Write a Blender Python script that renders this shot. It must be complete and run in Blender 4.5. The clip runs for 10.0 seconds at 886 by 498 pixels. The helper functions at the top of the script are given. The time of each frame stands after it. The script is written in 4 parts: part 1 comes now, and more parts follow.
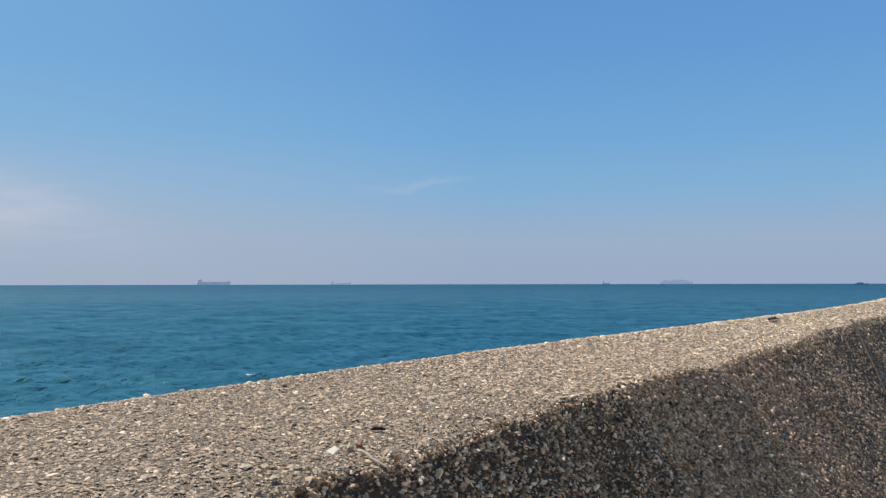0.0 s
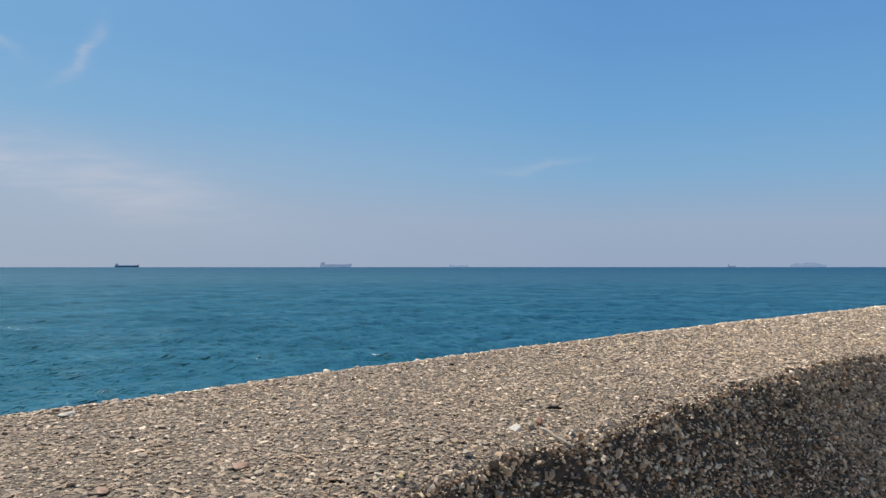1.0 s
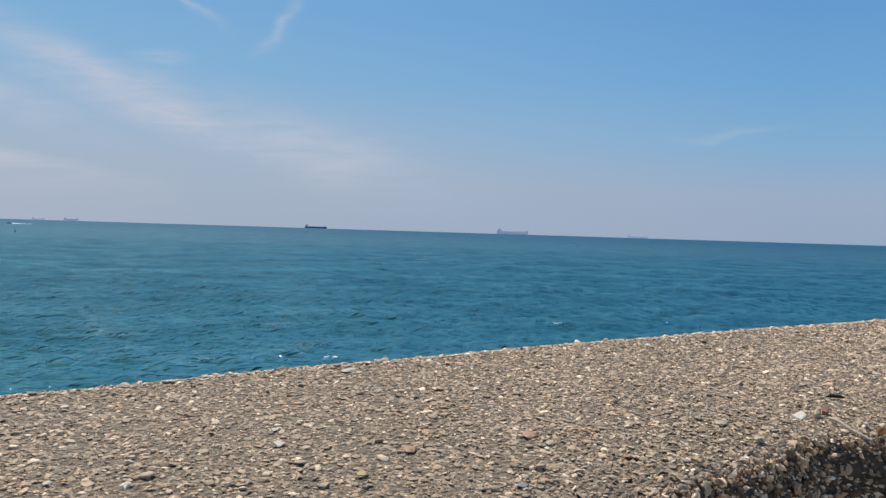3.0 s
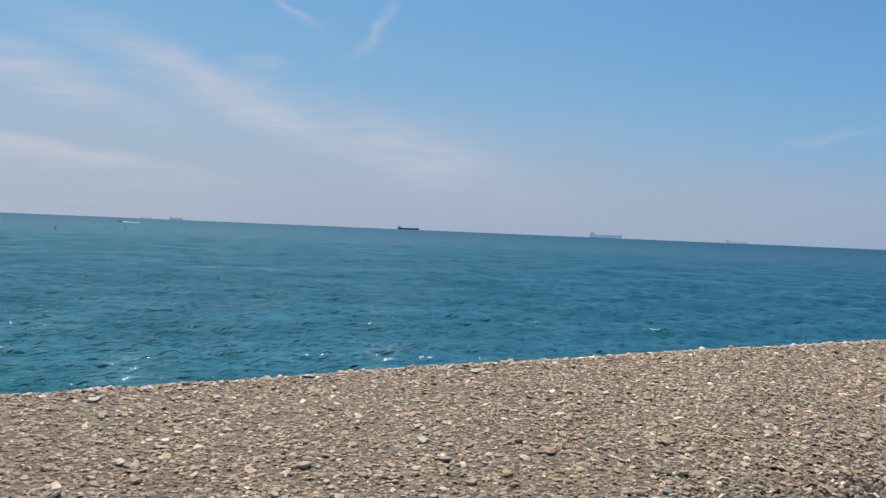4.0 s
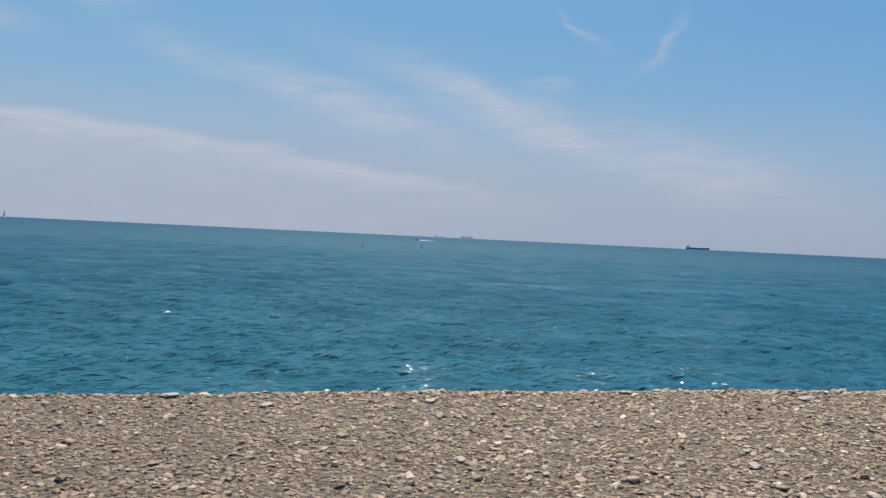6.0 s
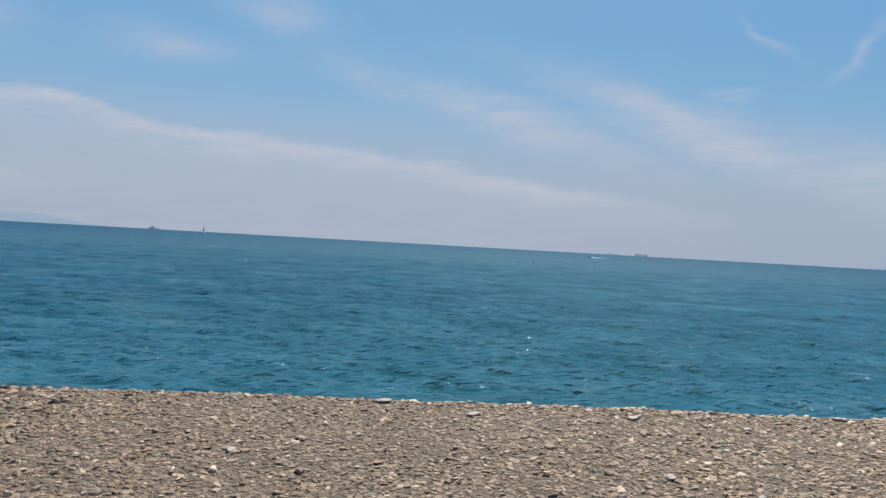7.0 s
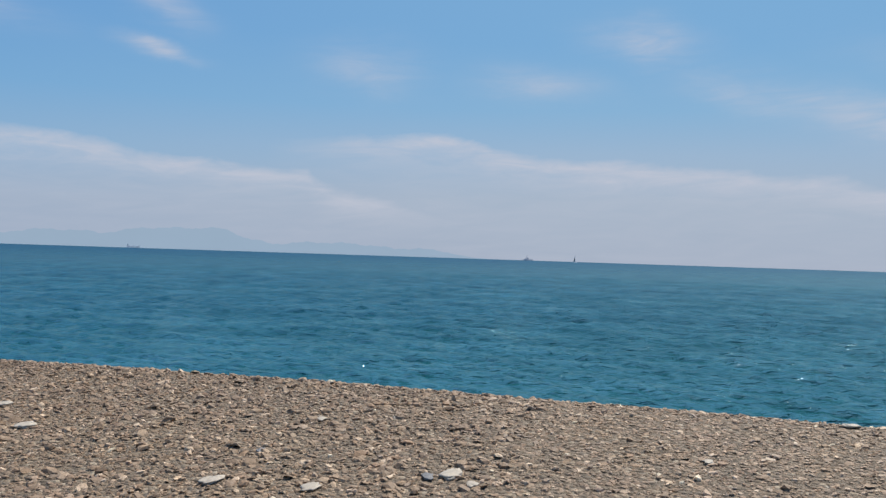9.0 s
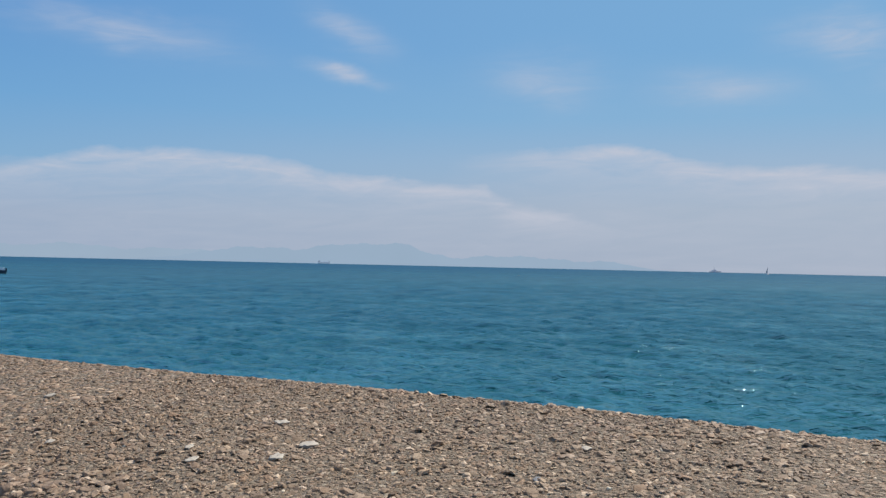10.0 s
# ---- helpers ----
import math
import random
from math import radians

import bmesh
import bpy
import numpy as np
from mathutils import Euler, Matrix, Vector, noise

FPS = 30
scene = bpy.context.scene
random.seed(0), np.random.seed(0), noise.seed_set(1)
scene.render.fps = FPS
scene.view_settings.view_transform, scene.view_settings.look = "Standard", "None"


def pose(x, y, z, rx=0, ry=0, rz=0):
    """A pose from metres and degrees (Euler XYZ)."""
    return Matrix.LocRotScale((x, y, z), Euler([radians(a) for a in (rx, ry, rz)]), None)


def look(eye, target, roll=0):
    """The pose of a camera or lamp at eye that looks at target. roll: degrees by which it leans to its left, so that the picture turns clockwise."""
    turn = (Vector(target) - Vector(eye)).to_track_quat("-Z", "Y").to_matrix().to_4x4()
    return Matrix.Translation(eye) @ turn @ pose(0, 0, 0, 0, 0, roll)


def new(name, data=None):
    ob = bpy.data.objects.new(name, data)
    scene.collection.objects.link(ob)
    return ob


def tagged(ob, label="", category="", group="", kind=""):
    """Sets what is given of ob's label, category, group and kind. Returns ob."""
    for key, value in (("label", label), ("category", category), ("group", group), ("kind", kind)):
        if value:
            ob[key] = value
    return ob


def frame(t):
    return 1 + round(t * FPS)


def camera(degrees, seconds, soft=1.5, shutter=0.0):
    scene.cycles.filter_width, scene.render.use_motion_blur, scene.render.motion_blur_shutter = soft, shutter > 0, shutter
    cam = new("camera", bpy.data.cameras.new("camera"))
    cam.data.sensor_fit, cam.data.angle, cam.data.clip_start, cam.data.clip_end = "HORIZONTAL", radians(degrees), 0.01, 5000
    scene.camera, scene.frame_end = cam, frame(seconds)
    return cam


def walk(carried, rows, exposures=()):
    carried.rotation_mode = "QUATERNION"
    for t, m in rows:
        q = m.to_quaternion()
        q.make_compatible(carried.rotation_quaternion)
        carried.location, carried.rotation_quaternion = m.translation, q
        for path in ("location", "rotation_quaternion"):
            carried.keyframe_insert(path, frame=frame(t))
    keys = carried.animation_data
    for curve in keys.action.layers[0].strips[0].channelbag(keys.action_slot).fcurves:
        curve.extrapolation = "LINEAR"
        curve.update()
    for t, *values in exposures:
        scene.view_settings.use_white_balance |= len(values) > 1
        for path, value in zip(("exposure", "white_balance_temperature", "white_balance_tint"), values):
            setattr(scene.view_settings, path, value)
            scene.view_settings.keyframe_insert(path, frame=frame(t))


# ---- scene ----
LENS = 55.95
cam = camera(LENS, 10.0, soft=1.38)
ROWS = [
    (0.0, -0.0000, 0.0000, -0.0000, 23.4098, 2.3961, 0.1056),
    (0.5, -0.0528, -0.0523, -0.0146, 27.5172, 1.9012, -0.0016),
    (1.0, -0.1216, -0.0925, -0.0047, 31.4378, 1.2138, 0.0103),
    (1.5, -0.1974, -0.1055, -0.0043, 34.4870, 0.5366, -0.5471),
    (2.0, -0.2673, -0.1166, -0.0071, 37.5044, -0.2126, -1.2685),
    (2.5, -0.2951, -0.1400, -0.0065, 40.6911, -0.8000, -1.4076),
    (3.0, -0.3271, -0.1968, -0.0038, 43.5041, -1.1878, -1.7685),
    (4.5, -0.3809, -0.2987, -0.0084, 54.3129, -1.2648, -2.2950),
    (5.0, -0.3811, -0.3151, -0.0096, 59.8576, -1.3221, -1.9116),
    (5.5, -0.3870, -0.3340, -0.0128, 64.7469, -1.1522, -2.2034),
    (7.0, -0.3540, -0.4361, -0.0180, 80.9052, -0.2934, -3.2105),
    (7.5, -0.3183, -0.4907, -0.0188, 89.1882, -0.1755, -2.8573),
    (8.0, -0.2775, -0.5223, -0.0166, 95.3310, 0.1650, -2.4732),
    (8.5, -0.2605, -0.5769, -0.0304, 100.4606, 0.5077, -2.2505),
    (9.0, -0.2517, -0.6080, -0.0395, 105.9040, 0.5657, -1.8594),
    (9.5, -0.2181, -0.6691, -0.0434, 111.9660, 0.4855, -1.5467),
    (10.0, -0.1696, -0.7734, -0.0084, 118.1610, 1.1496, -1.2927),
]
walk(cam, [(t, pose(x, y, z, 90 + pitch, roll, yaw)) for t, x, y, z, yaw, pitch, roll in ROWS],
     exposures=[(0.0, 0.0), (0.5, -0.08), (2.5, -0.07), (4.5, -0.02), (5.0, -0.03), (5.5, -0.09), (7.0, -0.08), (7.5, -0.13), (8.5, -0.08), (10.0, -0.05)])

# ---- daylight ----
SUN_AZ, SUN_EL = 71.0, 58.0          # azimuths run from +y towards -x
SEA = -2.6                            # level of the sea; the first eye is at z = 0
FLOOR = -1.45                         # foot of the gravel bank


def heading(az, el=0.0):
    a, e = radians(az), radians(el)
    return Vector((-math.sin(a) * math.cos(e), math.cos(a) * math.cos(e), math.sin(e)))


class Nodes:
    """Short hand for node trees."""

    def __init__(self, tree):
        self.tree = tree
        tree.nodes.clear()

    def add(self, kind, **settings):
        node = self.tree.nodes.new(kind)
        for key, value in settings.items():
            setattr(node, key, value)
        return node

    def link(self, a, b):
        self.tree.links.new(a, b)

    def put(self, socket, value):
        if isinstance(value, bpy.types.NodeSocket):
            self.link(value, socket)
        else:
            socket.default_value = value

    def math(self, op, a, b=0.0, c=0.0, clamp=False):
        node = self.add("ShaderNodeMath", operation=op, use_clamp=clamp)
        for socket, value in zip(node.inputs, (a, b, c)):
            self.put(socket, value)
        return node.outputs[0]

    def mix(self, factor, a, b, blend="MIX"):
        node = self.add("ShaderNodeMix", data_type="RGBA", blend_type=blend)
        self.put(node.inputs[0], factor)
        self.put(node.inputs[6], a)
        self.put(node.inputs[7], b)
        return node.outputs[2]

    def noise(self, vector, scale, detail=3.0, rough=0.55, distortion=0.0):
        node = self.add("ShaderNodeTexNoise")
        if vector is not None:
            self.link(vector, node.inputs["Vector"])
        node.inputs["Scale"].default_value = scale
        node.inputs["Detail"].default_value = detail
        node.inputs["Roughness"].default_value = rough
        node.inputs["Distortion"].default_value = distortion
        return node.outputs["Fac"]

    def ramp(self, value, stops, interpolation="LINEAR"):
        node = self.add("ShaderNodeValToRGB")
        node.color_ramp.interpolation = interpolation
        marks = node.color_ramp.elements
        while len(marks) < len(stops):
            marks.new(0.5)
        for mark, (at, colour) in zip(marks, stops):
            mark.position, mark.color = at, (*colour, 1)
        self.put(node.inputs[0], value)
        return node.outputs[0]

    def scaled(self, vector, x, y, z, turn=0.0):
        node = self.add("ShaderNodeMapping")
        self.link(vector, node.inputs["Vector"])
        node.inputs["Scale"].default_value = (x, y, z)
        node.inputs["Rotation"].default_value = (0, 0, radians(turn))
        return node.outputs[0]


# Cirrus: azimuth, elevation, half length and half width in degrees, tilt of the streak, weight.
CIRRUS = [
    (63.5, 8.1, 10.5, 1.35, 18, 0.45),
    (53, 5.4, 7, 1.9, 13, 0.34),
    (77, 8.9, 9, 1.2, 14, 0.36),
    (55, 13.3, 1.9, 0.4, -58, 0.27),
    (60.3, 14.0, 1.9, 0.35, 42, 0.22),
    (62.6, 10.3, 1.9, 0.45, 3, 0.202),
    (80.5, 9.9, 5.5, 0.8, 15, 0.288),
    (86.5, 11, 3.5, 0.9, 20, 0.216),
    (92.5, 14.6, 3.2, 1.2, 10, 0.274),
    (99.5, 11.7, 3.8, 1.1, 4, 0.216),
    (111.6, 12.6, 3.2, 1.4, 5, 0.23),
    (125, 12.8, 2, 0.5, 12, 0.432),
    (125, 15.7, 2.6, 0.9, 25, 0.252),
    (139.5, 14.4, 6, 1.1, 4, 0.252),
    (25, 6.9, 2.8, 0.28, -8, 0.13),
]

# Two banks of thin cloud: heading and height of their upper edges, and how dense they are.
BANKS = [
    ([(60, 2.6), (66, 3.8), (75.6, 4.8), (80, 5.7), (85, 6.2), (95, 6.9), (100.3, 7.2), (102.6, 7.6), (104, 8.3), (106.4, 8.5), (111.6, 8.1), (119, 7.6)],
     [(60, 0.0), (74, 0.8), (106, 1.0), (112, 0.6), (118, 0.0)]),
    ([(104, 2.9), (109, 3.8), (114.2, 4.9), (115.3, 5.7), (123, 6.1), (125.6, 6.3), (129, 7.0), (132, 7.4), (137.4, 7.4), (140.5, 7.2), (147, 5.8)],
     [(103, 0.0), (113, 0.95), (140, 1.0), (150, 0.8), (170, 0.0)]),
]

world = bpy.data.worlds.new("sky")
scene.world = world
world.use_nodes = True
n = Nodes(world.node_tree)
sky = n.add("ShaderNodeTexSky", sky_type="NISHITA", sun_disc=False, sun_elevation=radians(SUN_EL), sun_rotation=radians(-SUN_AZ),
            altitude=0.0, air_density=1.0, dust_density=0.5, ozone_density=3.0)
spot = n.add("ShaderNodeTexCoord").outputs["Generated"]
split = n.add("ShaderNodeSeparateXYZ")
n.link(spot, split.inputs[0])
flat = n.math("MULTIPLY", split.outputs[0], -1.0)
az = n.math("MULTIPLY", n.math("ARCTAN2", flat, split.outputs[1]), 180 / math.pi)
el = n.math("MULTIPLY", n.math("ARCSINE", split.outputs[2]), 180 / math.pi)


def drawn_out(along, across, slant):
    """Sky places for streaks that lie along the horizon, leaning by slant."""
    node = n.add("ShaderNodeCombineXYZ")
    n.link(n.math("MULTIPLY_ADD", az, along, n.math("MULTIPLY", el, slant)), node.inputs[0])
    n.link(n.math("MULTIPLY", el, across), node.inputs[1])
    return node.outputs[0]


bend = n.math("MULTIPLY", n.math("SUBTRACT", n.noise(drawn_out(0.16, 0.25, 0.0), 1.0, 4.0, 0.55), 0.5), 2.6)
el_bent = n.math("ADD", el, bend)
az_bent = n.math("ADD", az, n.math("MULTIPLY", n.math("SUBTRACT", n.noise(n.scaled(spot, 1, 1, 3), 9.0, 2.0), 0.5), 3.0))
fibre = n.noise(drawn_out(0.20, 1.1, 0.35), 1.0, 7.0, 0.60, 0.9)
veil = n.noise(drawn_out(0.09, 0.55, 0.15), 1.0, 4.0, 0.55, 0.5)
cover = None
for a0, e0, length, width, tilt, weight in CIRRUS:
    c, s = math.cos(radians(tilt)), math.sin(radians(tilt))
    da, de = n.math("SUBTRACT", az_bent, a0), n.math("SUBTRACT", el_bent, e0)
    u = n.math("ADD", n.math("MULTIPLY", da, c / length), n.math("MULTIPLY", de, s / length))
    v = n.math("SUBTRACT", n.math("MULTIPLY", de, c / width), n.math("MULTIPLY", da, s / width))
    r2 = n.math("ADD", n.math("MULTIPLY", u, u), n.math("MULTIPLY", v, v))
    m = n.math("MULTIPLY", n.math("POWER", 2.718, n.math("MULTIPLY", r2, -1.0)), weight)
    cover = m if cover is None else n.math("MAXIMUM", cover, m)
cover = n.math("MULTIPLY", cover, n.math("MULTIPLY_ADD", fibre, 2.0, -0.2), clamp=True)
around = n.math("DIVIDE", az, 180.0, clamp=True)
ragged = n.math("MULTIPLY", n.math("SUBTRACT", n.noise(drawn_out(0.30, 0.8, 0.2), 1.0, 6.0, 0.58, 0.4), 0.5), 1.3)
for tops, density in BANKS:
    edge = n.math("MULTIPLY", n.ramp(around, [(a / 180, (e / 10, e / 10, e / 10)) for a, e in tops]), 10.0)
    weight = n.ramp(around, [(a / 180, (d, d, d)) for a, d in density])
    below = n.math("ADD", n.math("SUBTRACT", edge, el), ragged)
    front = n.math("DIVIDE", below, 0.75, clamp=True)
    depth = n.math("MAXIMUM", below, 0.0)
    thins = n.math("MULTIPLY_ADD", n.math("POWER", 2.718, n.math("MULTIPLY", n.math("MULTIPLY", depth, depth), -0.45)), 0.66, 0.16)
    streaks = n.math("MULTIPLY_ADD", n.math("SUBTRACT", fibre, 0.5), 1.5, 0.62)
    drift = n.math("MULTIPLY_ADD", n.math("SUBTRACT", veil, 0.5), 1.6, 1.0, clamp=True)
    bank = n.math("MULTIPLY", n.math("MULTIPLY", front, thins), n.math("MULTIPLY", weight, n.math("MULTIPLY", streaks, drift)), clamp=True)
    cover = n.math("MAXIMUM", cover, bank)
# Hazy air low over the sea, brighter and whiter towards the sun; the clear sky takes over higher up.
height = n.math("DIVIDE", el, 24.0, clamp=True)
HAZE_SUN = [(0.0, (0.402, 0.470, 0.588)), (0.17, (0.412, 0.500, 0.622)), (0.30, (0.352, 0.500, 0.680)), (0.42, (0.262, 0.478, 0.716)), (0.60, (0.214, 0.442, 0.722)), (1.0, (0.210, 0.428, 0.712))]
HAZE_SIDE = [(0.0, (0.335, 0.425, 0.575)), (0.12, (0.345, 0.446, 0.600)), (0.26, (0.240, 0.445, 0.680)), (0.42, (0.175, 0.400, 0.695)), (0.65, (0.135, 0.335, 0.665)), (1.0, (0.105, 0.280, 0.610))]
near_sun = n.math("DIVIDE", n.math("SUBTRACT", n.math("COSINE", n.math("MULTIPLY", n.math("SUBTRACT", az, 84.0), math.pi / 180)), 0.45), 0.55, clamp=True)
haze_tone = n.mix(near_sun, n.ramp(height, HAZE_SIDE), n.ramp(height, HAZE_SUN))
haze_tone = n.mix(1.0, haze_tone, (10, 10, 10, 1), "MULTIPLY")
fade = n.math("SUBTRACT", 1.0, n.math("DIVIDE", n.math("SUBTRACT", el, 20.0), 22.0, clamp=True))
hazed = n.mix(fade, sky.outputs[0], haze_tone)
clouded = n.mix(n.math("MULTIPLY", cover, 1.75, clamp=True), hazed, (5.85, 6.10, 7.05, 1))
back = n.add("ShaderNodeBackground")
n.link(clouded, back.inputs[0])
back.inputs[1].default_value = 0.097
out = n.add("ShaderNodeOutputWorld")
n.link(back.outputs[0], out.inputs[0])

sun_data = bpy.data.lights.new("sun", "SUN")
sun_data.energy, sun_data.angle, sun_data.color = 4.9, radians(0.53), (1.0, 0.94, 0.84)
sun = new("sun", sun_data)
sun.matrix_world = look(heading(SUN_AZ, SUN_EL) * 50, (0, 0, 0))


# ---- materials ----
def material(name):
    m = bpy.data.materials.new(name)
    m.use_nodes = True
    n = Nodes(m.node_tree)
    shader = n.add("ShaderNodeBsdfPrincipled")
    n.link(shader.outputs[0], n.add("ShaderNodeOutputMaterial").inputs[0])
    return m, n, shader


def bumped(n, shader, height, strength, distance):
    b = n.add("ShaderNodeBump")
    b.inputs["Strength"].default_value, b.inputs["Distance"].default_value = strength, distance
    n.link(height, b.inputs["Height"])
    n.link(b.outputs[0], shader.inputs["Normal"])


STONES = [
    (0.00, (0.258, 0.211, 0.161)), (0.10, (0.287, 0.233, 0.174)), (0.22, (0.334, 0.268, 0.193)), (0.34, (0.305, 0.254, 0.195)),
    (0.46, (0.364, 0.290, 0.210)), (0.58, (0.296, 0.247, 0.192)), (0.68, (0.393, 0.313, 0.225)), (0.77, (0.351, 0.262, 0.184)),
    (0.85, (0.400, 0.333, 0.251)), (0.93, (0.554, 0.463, 0.351)), (1.00, (0.707, 0.620, 0.492)),
]


# Fresh-cut stones: brown darks paint shade into the colour, with pale chips among them.
SHADED_CUT = [
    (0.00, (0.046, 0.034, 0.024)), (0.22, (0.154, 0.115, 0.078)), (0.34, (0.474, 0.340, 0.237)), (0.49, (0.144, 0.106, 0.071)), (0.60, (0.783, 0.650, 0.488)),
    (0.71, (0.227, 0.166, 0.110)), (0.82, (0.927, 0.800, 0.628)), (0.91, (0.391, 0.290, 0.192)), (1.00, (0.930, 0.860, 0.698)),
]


# Brightness along the bank, multiplied into the stone colours.
BANK_TONE = [(0.0, (0.60, 0.54, 0.525)), (0.38, (0.85, 0.79, 0.765)), (0.52, (1.185, 1.13, 1.095)), (0.74, (1.48, 1.43, 1.38)), (1.0, (1.60, 1.57, 1.50))]
# The shaded cut's brightness from end to end, painted into its stones.
CUT_TONE = [(0.0, (0.48, 0.45, 0.43)), (0.40, (0.88, 0.835, 0.78)), (0.56, (1.24, 1.18, 1.09)), (0.70, (1.12, 1.06, 0.98)), (1.0, (1.15, 1.09, 1.01))]


def stone_material(name, single, tones=STONES, grading=BANK_TONE):
    """Mixed shingle. single: each object takes its own tone; else each loose piece of the mesh does."""
    m, n, shader = material(name)
    place = n.add("ShaderNodeTexCoord").outputs["Object"]
    pick = n.add("ShaderNodeObjectInfo").outputs["Random"] if single else n.add("ShaderNodeNewGeometry").outputs["Random Per Island"]
    tone = n.ramp(pick, tones)
    fine = n.noise(place, 420.0, 4.0, 0.65)
    broad = n.noise(place, 1.6, 3.0)
    tone = n.mix(0.85, tone, n.ramp(fine, [(0.3, (0.50, 0.50, 0.50)), (0.7, (1.35, 1.33, 1.30))]), "MULTIPLY")
    hue = n.noise(place, 7.0, 4.0, 0.6)
    tone = n.mix(0.8, tone, n.ramp(hue, [(0.33, (1.01, 0.955, 0.885)), (0.48, (1.0, 1.0, 1.0)), (0.66, (0.98, 0.95, 0.97))]), "MULTIPLY")
    tone = n.mix(0.5, tone, n.ramp(broad, [(0.35, (1.28, 1.22, 1.14)), (0.65, (1.52, 1.43, 1.28))]), "MULTIPLY")
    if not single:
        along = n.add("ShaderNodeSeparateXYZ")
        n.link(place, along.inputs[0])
        dry = n.math("MULTIPLY_ADD", along.outputs[1], 0.10, 0.40, clamp=True)      # brightness put into the colour, paler along the bank
        tone = n.mix(1.0, tone, n.ramp(dry, grading), "MULTIPLY")
    n.link(tone, shader.inputs["Base Color"])
    n.put(shader.inputs["Roughness"], n.math("MULTIPLY_ADD", fine, 0.3, 0.45))
    shader.inputs["Specular IOR Level"].default_value = 0.25
    bumped(n, shader, n.noise(place, 260.0, 4.0, 0.6), 0.35, 0.002)
    return m


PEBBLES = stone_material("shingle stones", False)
PALE_STONES = stone_material("paled stones", False, [(at, tuple(min(0.85, 0.08 + 1.25 * c) for c in tone)) for at, tone in STONES])
CUT = stone_material("shade-toned shingle stones", False, SHADED_CUT, CUT_TONE)
# The same painted shade, its contrast softened for the older face.
OLD_CUT = stone_material("soft-toned brown shingle stones", False, [(at, tuple(0.60 * c + 0.40 * m for c, m in zip(tone, (0.40, 0.32, 0.235)))) for at, tone in SHADED_CUT], CUT_TONE)
PEBBLE = stone_material("single stone", True)


def gravel_material(name, low, high):
    """Small gravel and grit."""
    m, n, shader = material(name)
    place = n.add("ShaderNodeTexCoord").outputs["Object"]
    cells = n.add("ShaderNodeTexVoronoi")
    n.link(place, cells.inputs["Vector"])
    cells.inputs["Scale"].default_value = 85.0
    pick = n.add("ShaderNodeSeparateColor")
    n.link(cells.outputs["Color"], pick.inputs[0])
    tone = n.ramp(pick.outputs[0], STONES)
    fine = n.noise(place, 300.0, 4.0, 0.65)
    tone = n.mix(0.8, tone, n.ramp(fine, [(0.3, low), (0.7, high)]), "MULTIPLY")
    n.link(tone, shader.inputs["Base Color"])
    shader.inputs["Roughness"].default_value = 0.8
    height = n.math("ADD", n.math("MULTIPLY", cells.outputs["Distance"], -0.9), n.math("MULTIPLY", fine, 0.25))
    bumped(n, shader, height, 0.9, 0.012)
    return m


# Bed toned down so that the gaps between stones read as shade.
GRAVEL = gravel_material("dark gravel bed", (0.25, 0.22, 0.19), (0.54, 0.50, 0.445))
# Darker copy of the bed: the cut's deep shade put into colour.
SHADE_GRAVEL = gravel_material("shade-darkened gravel of the cut", (0.088, 0.065, 0.047), (0.26, 0.21, 0.158))
# Unseen floor of the hollow, kept pale to bounce sunlight onto the cut.
PALE_GRAVEL = gravel_material("pale gravel floor", (0.95, 0.91, 0.84), (1.30, 1.25, 1.16))


